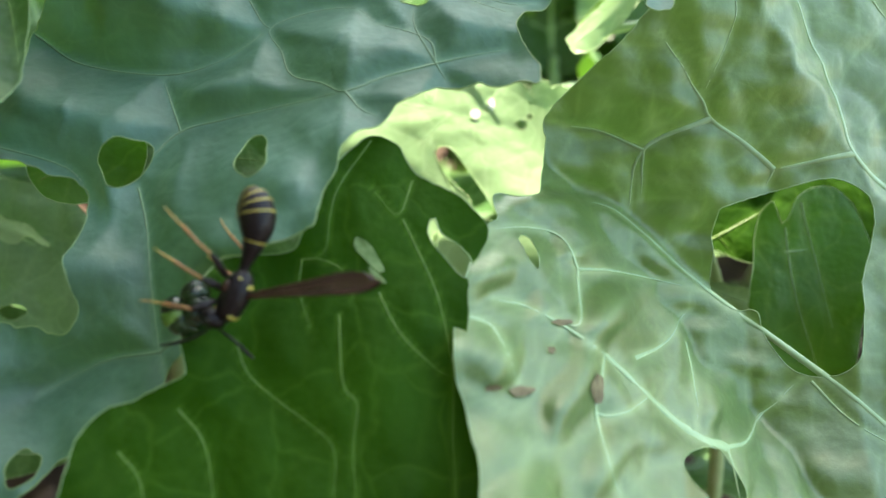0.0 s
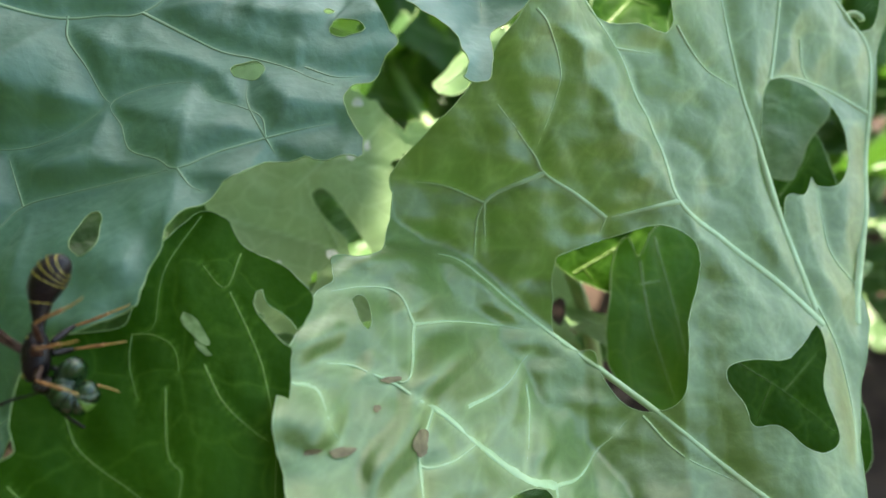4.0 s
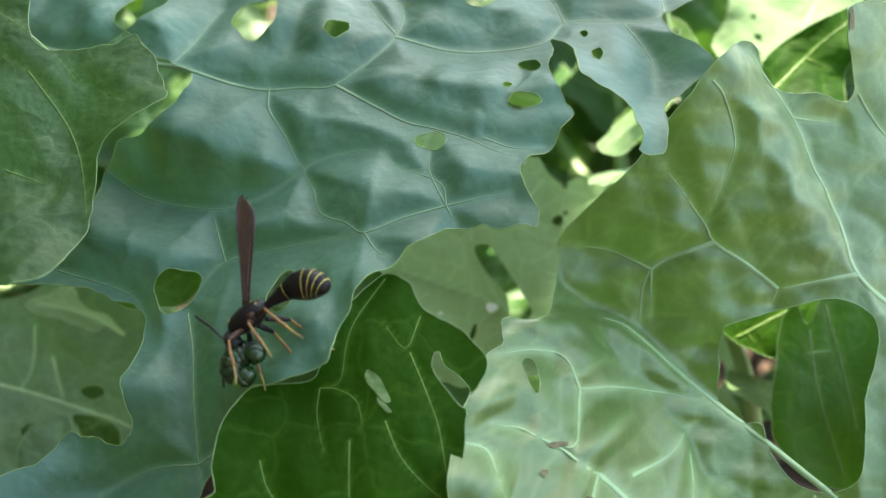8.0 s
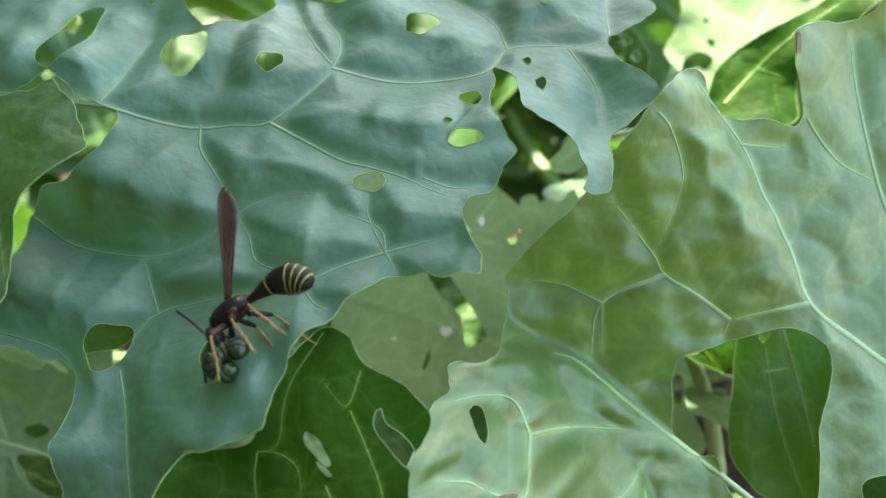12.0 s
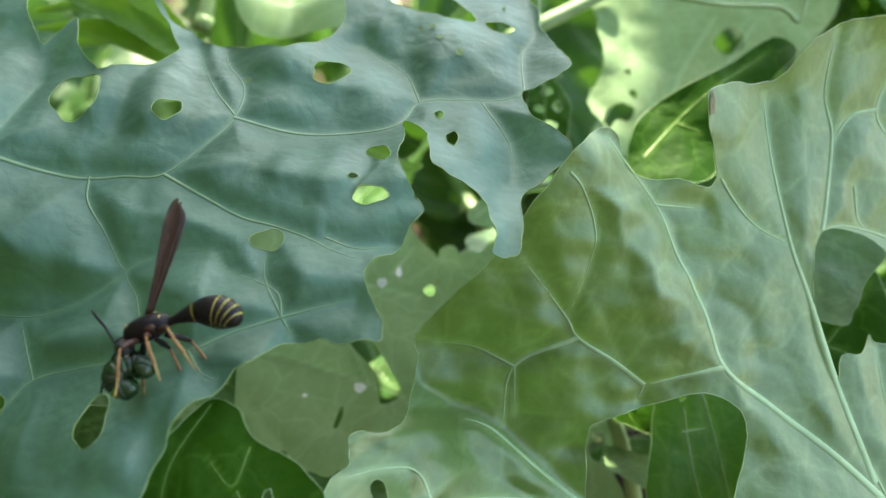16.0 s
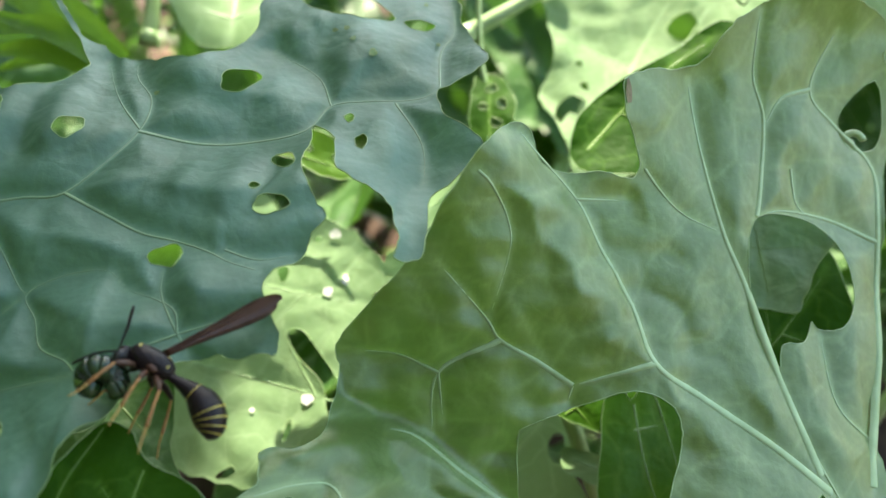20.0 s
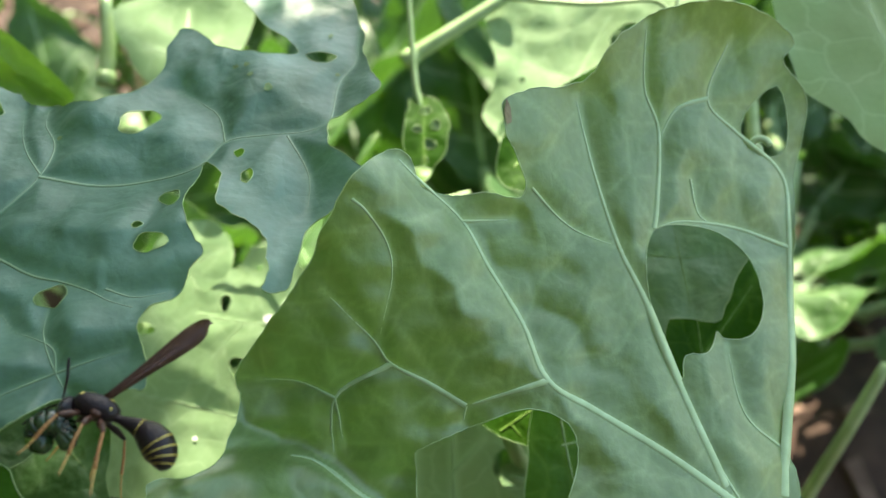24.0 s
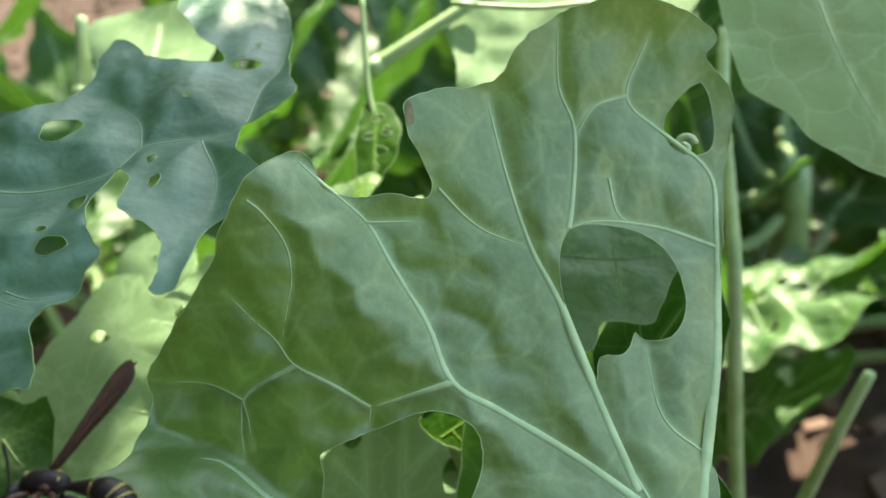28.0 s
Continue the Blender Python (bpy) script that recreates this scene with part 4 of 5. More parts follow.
build_leaf("collard_leaf", (5, 13.4, 0.3, 0, 0.3, 0, 0), under_margin, [], under_veins, MID, VEIN_DARK,
           "shaded green leaf behind the oval hole", step=0.1, seed=91, quilt=0.1, lumps=0.08, vein_size=0.012, cell=0.7, blister=0.05)
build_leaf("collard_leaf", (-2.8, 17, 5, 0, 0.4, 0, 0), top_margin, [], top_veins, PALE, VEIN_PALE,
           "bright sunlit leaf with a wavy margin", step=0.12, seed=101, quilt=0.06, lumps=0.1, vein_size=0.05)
build_leaf("collard_leaf", (2.4, 15.6, -2, 0.1, 0.3, 0, 0), low_margin, low_holes, low_veins, PALE, VEIN_PALE,
           "pale leaf with white ribs below the broad leaf", step=0.1, seed=111, quilt=0.06, lumps=0.06, vein_size=0.05)


# the leaves in DARK behind the holes carry their shade in the colour
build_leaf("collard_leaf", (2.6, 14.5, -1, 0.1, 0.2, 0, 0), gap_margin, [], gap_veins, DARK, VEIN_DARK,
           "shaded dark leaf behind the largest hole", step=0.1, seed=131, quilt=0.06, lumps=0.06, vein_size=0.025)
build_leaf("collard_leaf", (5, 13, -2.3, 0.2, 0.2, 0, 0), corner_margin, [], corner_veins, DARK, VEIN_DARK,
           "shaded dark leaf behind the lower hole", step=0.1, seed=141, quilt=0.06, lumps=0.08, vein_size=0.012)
# a leaf added behind the broad one to keep sun off the low leaf
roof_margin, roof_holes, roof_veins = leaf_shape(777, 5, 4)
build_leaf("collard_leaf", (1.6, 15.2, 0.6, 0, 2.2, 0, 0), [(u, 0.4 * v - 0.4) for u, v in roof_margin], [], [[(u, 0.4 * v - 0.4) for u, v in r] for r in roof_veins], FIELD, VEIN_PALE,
           "level green leaf added behind the broad leaf to cast shade", step=0.1, seed=151, quilt=0.02, lumps=0.03, vein_size=0.03)
# shade below the sunlit leaf, again by the DARK colour
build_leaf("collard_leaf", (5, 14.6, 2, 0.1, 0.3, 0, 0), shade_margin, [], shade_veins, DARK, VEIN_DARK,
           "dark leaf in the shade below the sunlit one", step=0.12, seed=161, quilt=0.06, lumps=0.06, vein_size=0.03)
build_leaf("collard_leaf", (1.2, 15.3, 2.6, 0, 0.3, 0, 0), lime_margin, [], lime_veins, GRASS, VEIN_DARK,
           "small bright lime-green young leaf", step=0.08, seed=171, quilt=0.04, lumps=0.05, vein_size=0.03)
build_leaf("collard_leaf", (-4.3, 12.2, -1.2, 0, 0.5, 0, 0), behind_margin, [], behind_veins, FIELD, VEIN_DARK,
           "green leaf close behind the holes of the blue-green one", step=0.12, seed=121, quilt=0.06, lumps=0.06, vein_size=0.03)


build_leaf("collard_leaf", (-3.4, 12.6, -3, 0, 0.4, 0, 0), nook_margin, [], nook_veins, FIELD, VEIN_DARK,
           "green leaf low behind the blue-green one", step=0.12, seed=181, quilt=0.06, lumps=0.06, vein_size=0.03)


build_leaf("collard_leaf", (-7.5, 15.6, -4, 0, 0.4, 0, 0), verge_margin, [], verge_veins, FIELD, VEIN_DARK,
           "shaded green leaf under the pale one", step=0.12, seed=191, quilt=0.06, lumps=0.06, vein_size=0.03)


# keeps the oval hole dark by its colour
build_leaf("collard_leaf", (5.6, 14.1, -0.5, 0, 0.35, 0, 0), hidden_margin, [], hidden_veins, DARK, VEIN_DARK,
           "leaf deep behind the oval hole, darkened in colour for shade", step=0.12, seed=197, quilt=0.06, lumps=0.06, vein_size=0.025)


build_leaf("collard_leaf", (-6.4, 12.0, -0.6, 0, 0.2, 0, 0), [(-0.7, 0.0), (-0.3, 0.6), (0.3, 0.7), (0.75, 0.2), (0.6, -0.4), (0.1, -0.6), (-0.5, -0.45)], [], [[(-0.5, -0.3), (0.0, 0.1), (0.5, 0.5)]], YOUNG, VEIN_DARK,
           "small young green leaf behind a hole of the blue-green one", step=0.07, seed=199, quilt=0.06, lumps=0.06, vein_size=0.02)
build_leaf("collard_leaf", (0.2, 14.2, 1.2, 0, 0.3, 0, 0), roll_margin, [], [[(0.0, 0.6), (0.45, 1.0), (0.9, 1.5)]], PALE, VEIN_PALE,
           "pale curled leaf tip in the gap beside the broad leaf", step=0.05, seed=201, quilt=-0.05, lumps=0.1, vein_size=0.015,
           fold=lambda u, v: 1.1 * (0.75 * (u - 0.45) - 0.66 * (v - 1.0)) ** 2)
build_leaf("collard_leaf", (-3.2, 17.0, 1.9, 0, 0.3, 0, 0), [(-0.9, -0.6), (-0.8, 0.3), (-0.4, 0.75), (0.1, 0.85), (0.6, 0.5), (0.75, -0.3), (0.3, -0.9), (-0.4, -1.0)], [(-0.1, 0.3, 0.1, 0.07, 20)], [[(-0.5, -0.8), (-0.1, 0.0), (0.1, 0.8)], [(-0.1, 0.0), (0.5, 0.2)]], PALE, VEIN_PALE,
           "pale green leaf behind the gap in the blue-green one", step=0.07, seed=215, quilt=0.08, lumps=0.08, vein_size=0.02)
build_leaf("collard_leaf", (-1.4, 18.0, -3.4, 0, 0.3, 0, 0), [(-2.6, 0.2), (-1.9, 1.3), (-0.6, 1.7), (0.9, 1.6), (2.1, 1.1), (2.5, 0.0), (1.6, -1.3), (0.0, -1.8), (-1.7, -1.2)], [], [[(-2.2, -0.2), (-0.6, 0.1), (1.2, 0.2), (2.3, 0.1)], [(-0.6, 0.1), (0.2, 1.3)], [(0.3, 0.15), (1.0, -0.9)]], FIELD, VEIN_DARK,
           "green shaded leaf under the pale one", step=0.1, seed=217, quilt=0.12, lumps=0.12, vein_size=0.025)
build_leaf("collard_leaf", (0.3, 15.0, 2.2, 0, 0.3, 0, 0), flake_margin, [], [[(-2.3, 0.85), (-1.8, 0.68), (-1.2, 0.47)]], GRASS, VEIN_DARK,
           "bright lime-green torn leaf tip in the gap", step=0.05, seed=203, quilt=0.04, lumps=0.1, vein_size=0.02)
# subdued by the DARK colour, which stands for the shade here
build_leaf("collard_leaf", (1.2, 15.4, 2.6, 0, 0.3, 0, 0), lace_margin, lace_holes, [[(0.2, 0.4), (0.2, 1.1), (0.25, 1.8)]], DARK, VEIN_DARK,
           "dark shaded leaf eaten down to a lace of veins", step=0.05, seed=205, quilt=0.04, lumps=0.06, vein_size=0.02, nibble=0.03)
build_leaf("collard_leaf", (-6.2, 14.2, -1.2, 0, 0.3, 0, 0), flap_margin, [], [[(-3.2, -0.1), (-2.5, -0.2), (-1.6, -0.5)]], PALE, VEIN_PALE,
           "pale folded leaf edge over the grey-green leaf", step=0.05, seed=207, quilt=0.06, lumps=0.06, vein_size=0.02)
# MID again: shade carried by the leaf colour
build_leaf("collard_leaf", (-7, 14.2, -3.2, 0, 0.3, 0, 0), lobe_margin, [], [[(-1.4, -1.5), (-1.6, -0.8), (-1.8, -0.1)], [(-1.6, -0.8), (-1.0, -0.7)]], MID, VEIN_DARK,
           "grey-green leaf lobe in front of a dark gap, colour lowered for shade", step=0.07, seed=209, quilt=0.1, lumps=0.08, vein_size=0.02)
build_leaf("collard_leaf", (3.2, 14.6, -2.6, 0, 0.3, 0, 0), band_margin, [], [[(-0.7, 0.6), (-0.1, 0.4), (0.35, 0.37)]], PALE, VEIN_PALE,
           "pale leaf edge low behind the eaten hole", step=0.06, seed=211, quilt=0.05, lumps=0.05, vein_size=0.02)

# ---- plants behind, and unseen ones added for shade ----
def plant(x, y, height, leaves, seed, label, big=9, group="collard plants behind", least=0.175):
    """A collard plant that stands on the soil: a stem, and leaves on stalks all round it."""
    g = np.random.RandomState(seed)
    root = tagged(new("collard_plant"), label, "plant", group)
    root.matrix_world = Matrix.Translation((x, y, 0))
    stem = [(0.004 * math.sin(3 * s), 0.004 * math.cos(2 * s), height * s) for s in np.linspace(-0.04, 1, 9)]
    v, f = tube(stem, np.linspace(0.011, 0.006, 9), 9)
    part("stem", mesh_of("stem", v, f, STALK), root)
    back = VIEW.inverted()
    made = 0
    while made < leaves:
        turn, lift = g.uniform(0, 2 * np.pi), radians(g.uniform(5, 50))
        at, reach, size = g.uniform(0.35, 1.0) * height, g.uniform(0.03, 0.08), big * g.uniform(0.72, 1.22)
        way = Vector((math.cos(turn) * math.cos(lift), math.sin(turn) * math.cos(lift), math.sin(lift)))
        tip = Vector((x, y, at)) + way * (reach + size * CM)
        mid = Vector((x, y, at)) + way * (reach + 0.5 * size * CM)
        made += 1
        p, q = back @ tip, back @ mid
        if min(p.y, q.y) < least or tip.z < 0.03:
            continue
        margin, holes, veins = leaf_shape(seed * 50 + made, size, size * g.uniform(0.55, 0.8))
        leaf = new("leaf")
        leaf.parent = root
        up = Vector((0, 0, 1))
        side = way.cross(up).normalized()
        nrm = side.cross(way).normalized()
        m = Matrix((side, -nrm, way)).transposed().to_4x4()
        leaf.matrix_basis = Matrix.Translation(Vector((0, 0, at)) + way * reach) @ m
        build_leaf("leaf", (0, 0, 0, 0, 0.0, 0.03, -0.035), margin, holes, veins, FIELD, VEIN_PALE, "", step=0.027 * big, seed=seed * 9 + made, quilt=0.1, lumps=0.2,
                   ruffle=0.15, parent=leaf, vein_size=0.05, rim=0.015, widths=[0.12])
        bend = [Vector((0, 0, at)) + way * reach * s * 1.1 + Vector((0, 0, -0.012 * math.sin(math.pi * s))) for s in np.linspace(0, 1, 6)]
        v, f = tube([tuple(b) for b in bend], np.linspace(0.0035, 0.002, 6), 7)
        part("leaf_stalk", mesh_of("leaf_stalk", v, f, STALK), root)
    return root


ground_v, ground_f, cells = [], [], 90
hills = Waves(5, 0.09)
xs = np.concatenate([[-400, -60, -8, -2], np.linspace(-0.9, 0.9, cells), [2, 8, 60, 400]])
ys = np.concatenate([[-400, -60, -8, -2], np.linspace(-0.5, 1.5, cells), [2, 8, 60, 400]])
gx, gy = np.meshgrid(xs, ys, indexing="ij")
flat = np.clip((0.9 - np.abs(gx.ravel())) / 0.1, 0, 1) * np.clip((1.0 - np.abs(gy.ravel() - 0.5)) / 0.1, 0, 1)
gz = 0.006 * hills(gx.ravel(), gy.ravel()) * flat
nx, ny = gx.shape
ground = mesh_of("ground", np.c_[gx.ravel(), gy.ravel(), gz], [(i * ny + j, (i + 1) * ny + j, (i + 1) * ny + j + 1, i * ny + j + 1) for i in range(nx - 1) for j in range(ny - 1)], SOIL)
tagged(new("ground", ground), "bare reddish garden soil between the plants", "ground", kind="structure")

for k, (x, y, h, n) in enumerate([(-0.12, 0.22, 0.15, 16), (0.03, 0.25, 0.15, 18), (0.14, 0.30, 0.15, 14), (-0.24, 0.27, 0.15, 6), (-0.13, 0.34, 0.17, 12), (0.05, 0.38, 0.19, 13), (0.27, 0.38, 0.17, 12), (-0.30, 0.42, 0.2, 11), (0.34, 0.42, 0.2, 11),
                                  (-0.05, 0.52, 0.22, 12), (0.2, 0.55, 0.22, 12), (-0.25, 0.66, 0.22, 10), (0.08, 0.74, 0.24, 10), (0.45, 0.7, 0.24, 10)]):
    plant(x, y, h, n, 200 + k, "leafy collard plant with stalked, partly eaten leaves")

# unseen plants added at the left to cut the sky light from that side
for k, (x, y, h, n) in enumerate([(-0.5, 0.1, 0.4, 14), (-0.55, 0.4, 0.4, 14), (-0.5, -0.2, 0.6, 20)]):
    plant(x, y, h, n, 300 + k, "tall leafy collard plant, unseen, added to block sky on the left", 18, "collard plants in the next row", -9)

# low weeds between the collards: a few stems with narrow, glossy leaves; the leaves share six shapes
weed_leaves = []
for k in range(6):
    g = np.random.RandomState(400 + k)
    long, wide, bow, cup = g.uniform(0.028, 0.05), g.uniform(0.009, 0.018), g.uniform(-0.012, 0.016), g.uniform(0.1, 0.5)
    v = []
    for i in range(11):
        q = i / 10
        half = 0.5 * wide * math.sin(math.pi * min(0.995, q**0.85 + 0.02)) ** 0.8 * (1 + 0.12 * math.sin(9 * q + k))
        for e in (-1, -0.5, 0, 0.5, 1):
            v.append((e * half, long * q, bow * math.sin(2.4 * q) + cup * abs(e) * half + 0.0012 * math.sin(14 * q + 3 * e)))
    weed_leaves.append(mesh_of("leaf", v, [(5 * i + j, 5 * i + j + 1, 5 * i + j + 6, 5 * i + j + 5) for i in range(10) for j in range(4)], WEED, True, [0.5 if n % 5 == 2 else 0.0 for n in range(55)]))


def weed(x, y, height, leaves, seed):
    g = np.random.RandomState(seed)
    root = tagged(new("weed"), "low leafy weed with narrow glossy green leaves", "weed", "weeds between the collards")
    root.matrix_world = Matrix.Translation((x, y, 0))
    back = VIEW.inverted()
    for _ in range(3):
        turn, lean = g.uniform(0, 6.3), g.uniform(0.05, 0.3)
        way = Vector((math.cos(turn) * lean, math.sin(turn) * lean, 1)) * height * g.uniform(0.7, 1.1)
        path = [way * q + Vector((0.006 * math.sin(4 * q), 0.006 * math.cos(5 * q), 0)) for q in np.linspace(-0.03, 1, 7)]
        v, f = tube([tuple(p) for p in path], np.linspace(0.0022, 0.001, 7), 6)
        part("stem", mesh_of("stem", v, f, STALK), root)
        for k in range(leaves // 3):
            at = way * (0.25 + 0.75 * k / (leaves // 3))
            m = Matrix.Translation(at) @ Matrix.Rotation(2.4 * k + turn, 4, "Z") @ Matrix.Rotation(g.uniform(-0.3, 0.9), 4, "X") @ Matrix.Diagonal((*[g.uniform(0.7, 1.3)] * 3, 1))
            shape = weed_leaves[g.randint(6)]
            tip = back @ (Vector((x, y, 0)) + m @ Vector((0, 0.05, 0)))
            if tip.y > 0.19 and (back @ (Vector((x, y, 0)) + at)).y > 0.19:
                part("leaf", shape, root, m=m)


g = np.random.RandomState(61)
for k in range(46):
    weed(g.uniform(-0.26, 0.36), g.uniform(0.2, 0.78), g.uniform(0.06, 0.15), 24, 600 + k)

# plain dark walls, unseen, added on two sides to hold back sky light
SKY_BLOCK = plain_material("sky_block_boards", (0.012, 0.011, 0.010), (0.028, 0.025, 0.022), 9, 0.9, 0.5)
for side, (x0, x1, y0, y1) in {"unseen_wall_west": (-1.0, -0.85, -0.6, 4.0), "unseen_wall_south": (-1.0, 0.5, -0.75, -0.6)}.items():
    wall = mesh_of(side, [(x, y, z) for x in (x0, x1) for y in (y0, y1) for z in (-0.1, 2.6)], [(0, 1, 3, 2), (4, 6, 7, 5), (0, 4, 5, 1), (2, 3, 7, 6), (1, 5, 7, 3), (0, 2, 6, 4)], SKY_BLOCK, False)
    tagged(new(side, wall), "plain dark wall, unseen, added to block sky light", "wall", kind="structure")

# an unseen tall plant, added so its leaves keep the sun off the near ones
tall = tagged(new("added_shade_plant"), "unseen tall leafy plant added overhead to shade the near leaves", "plant")
foot = Vector((0.6, 0.6, 0.0))
crown = [VIEW @ (Vector((x, 9.9 if x < 1 else 12.8, 0)) * CM) + SUN * 0.9 for x in range(-28, 17, 4)]
tall.matrix_world = Matrix.Translation(foot)
bough = smooth_line([foot, foot + Vector((0.02, -0.02, 0.5)), crown[-1] + Vector((0.2, 0.02, -0.1))] + crown[::-1], 4)
v, f = tube(bough - np.array(foot), np.linspace(0.018, 0.004, len(bough)), 8)
part("stem", mesh_of("stem", v, f, STALK), tall)
side, ahead = Vector((1, 0, 0)), (VIEW.to_3x3() @ Vector((0, 1, 0))).normalized()
for k, p in enumerate(crown):
    for row in (0, 1, 2):
        margin, holes, veins = leaf_shape(900 + (k + row) % 8, 11, 7.5, 5)
        leaf = new("leaf")
        leaf.parent = tall
        m = Matrix((-ahead, -side.cross(ahead), side)).transposed().to_4x4()
        leaf.matrix_basis = Matrix.Translation(p - foot - ahead * 0.031 * row - side * (0.02 * (row % 2)) + SUN * (0.008 * (k % 2) + 0.02 * row)) @ m
        build_leaf("leaf", (0, 0, 0, 0, 0.0, 0.01, 0), margin, [], veins[:1], FIELD, VEIN_PALE, "", step=0.4, seed=950 + k, parent=leaf, widths=[0.12])

# more leaves added to the unseen plant, to dapple the bed beyond the broad leaf
for k, (x, y) in enumerate([(7, 20), (19, 21), (14, 25), (23, 28), (12, 34)]):
    margin, holes, veins = leaf_shape(920 + k % 8, 6.5, 4.6, 5)
    leaf = new("leaf")
    leaf.parent = tall
    m = Matrix((-ahead, -side.cross(ahead), side)).transposed().to_4x4()
    leaf.matrix_basis = Matrix.Translation(VIEW @ (Vector((x, y, 0)) * CM) + SUN * (0.93 + 0.015 * (k % 3)) - foot) @ Matrix.Rotation(0.5 * math.sin(3 * k), 4, SUN) @ m
    build_leaf("leaf", (0, 0, 0, 0, 0.0, 0.01, 0), margin, [], veins[:1], FIELD, VEIN_PALE, "", step=0.4, seed=970 + k, parent=leaf, widths=[0.12])

# three loose leaves added to the unseen plant; they sway to dapple the leaves below
sway = []
for k, (x, y, long, wide) in enumerate([(-1.8, 13.0, 6.0, 7.0), (5.3, 13.5, 8.0, 7.5), (-8.0, 11.5, 8.0, 9.0)]):
    margin, holes, veins = leaf_shape(960 + k, long, wide)
    leaf = new("added_dapple_leaf")
    leaf.parent = tall
    rest = Matrix.Translation(VIEW @ (Vector((x, y, -2 if k == 2 else 0)) * CM) + SUN * (0.86 + 0.02 * (k == 2)) - foot) @ Matrix((side, -side.cross(ahead), ahead)).transposed().to_4x4()
    leaf.matrix_basis = rest
    build_leaf("leaf", (0, 0, 0, 0, 0.0, 0.01, 0), margin, [], veins, FIELD, VEIN_PALE, "", step=0.3, seed=990 + k, parent=leaf, widths=[0.12])
    sway.append((leaf, rest))


# ---- stalks, grass and mulch ----
def stalk(points, thick, label):
    """A bare leaf stalk through points of the view."""
    p = smooth_line(points, 6)
    base = VIEW @ (Vector(p[0]) * CM)
    thing = tagged(new("leaf_stalk"), label, "stalk", "leaf stalks")
    thing.matrix_world = Matrix.Translation(base)
    w = np.array([tuple(VIEW @ (Vector(q) * CM) - base) for q in p])
    v, f = tube(w, np.linspace(thick, thick * 0.7, len(w)) * CM, 9)
    part("stalk", mesh_of("stalk", v, f, STALK), thing)
    r = [(k, 1.05 if k in (0, 1) else 1.0) for k in (0, 1, 2)]
    v, f = tube(w[:3], [thick * 1.02 * CM * q for _, q in r], 9)
    part("node", mesh_of("node", v, f, STALK), thing)


stalk([(2.92, 15.6, 6.02), (4.31, 15.6, 5.77), (5.48, 15.6, 5.73), (5.85, 15.6, 5.53), (6.1, 15.6, 6.8)], 0.05, "thin dark green stalk over the sunlit leaf")
stalk([(1.67, 16.0, 3.71), (1.34, 16.0, 4.39), (1.28, 16.0, 5.31), (1.28, 16.0, 6.55)], 0.07, "slim pale leaf stalk bent at its foot")
stalk([(0.91, 18.0, 5.77), (1.87, 18.0, 6.28), (3.2, 18.0, 6.99)], 0.18, "thick pale green stalk leaning across")
stalk([(4.43, 20.0, -8.12), (3.17, 16.0, -3.43), (2.69, 15.0, -1.93), (2.44, 15.0, -1.21), (2.33, 15.0, -0.49)], 0.15, "stout green stalk behind the eaten hole")
stalk([(0.57, 16.0, 2.33), (1.16, 16.0, 2.48), (2.14, 16.0, 2.68)], 0.1, "pale green leaf stalk behind the gap")
stalk([(8.6, 26.0, -10.75), (8.08, 22.0, -4.07), (7.93, 20.0, -0.89), (7.93, 19.0, 1.18), (8.0, 19.0, 2.9), (8.1, 19.2, 4.6), (8.4, 19.6, 6.4)], 0.18, "upright pale stem beside the broad leaf")
stalk([(9.02, 27.0, -8.95), (9.7, 24.0, -5.09), (9.97, 21.0, -2.65), (10.62, 20.0, -1.07)], 0.18, "leaning pale stalk near the ground")
stalk([(-5.31, 18.0, 5.82), (-5.22, 18.0, 6.67), (-5.25, 18.0, 7.66)], 0.18, "upright pale stem behind the blue-green leaf")
grass_runs = [[(-4.77, 15.5, 4.5), (-5.84, 15.5, 5.19), (-7.33, 15.5, 5.7)],
              [(-5.03, 15.8, 4.75), (-6.28, 15.8, 5.51), (-7.65, 15.8, 5.38)],
              [(-5.13, 16.0, 4.6), (-6.44, 16.0, 5.12), (-7.72, 16.0, 5.13)],
              [(-4.87, 15.6, 4.79), (-5.81, 15.6, 5.73), (-6.61, 15.6, 6.63)],
              [(-5.19, 16.3, 4.86), (-6.23, 16.3, 5.17), (-7.51, 16.3, 4.87)],
              [(-7.13, 16.1, 6.64), (-6.41, 16.1, 5.76), (-5.61, 16.1, 4.9)],
              [(-5.49, 16.4, 4.89), (-6.88, 16.4, 6.1), (-8.14, 16.4, 6.64)],
              [(-8.89, 15.9, 4.44), (-8.98, 15.9, 4.87), (-8.87, 15.9, 5.42)]]
for run in grass_runs:
    mid = smooth_line(run, 6)
    across = np.cross(np.gradient(mid, axis=0), (0, 1, 0))
    across /= np.linalg.norm(across, axis=1)[:, None]
    half = 0.02 + 0.2 * np.sin(np.pi * np.linspace(0.25, 0.98, len(mid)))[:, None]
    rows = np.stack([mid - across * half, mid + np.array([0, 0.06, 0]), mid + across * half], 1).reshape(-1, 3)
    base = Vector(mid[0])
    blade = new("grass_blade", mesh_of("grass_blade", (rows - np.array(base)) * CM, [(3 * i + j, 3 * i + j + 1, 3 * i + j + 4, 3 * i + j + 3) for i in range(len(mid) - 1) for j in (0, 1)], GRASS, True, np.zeros(len(rows))))
    blade.matrix_world = VIEW @ Matrix.Translation(base * CM)
    tagged(blade, "bright green grass blade among the collards", "grass", "grass blades")

g = np.random.RandomState(77)
mv, mf = [], []
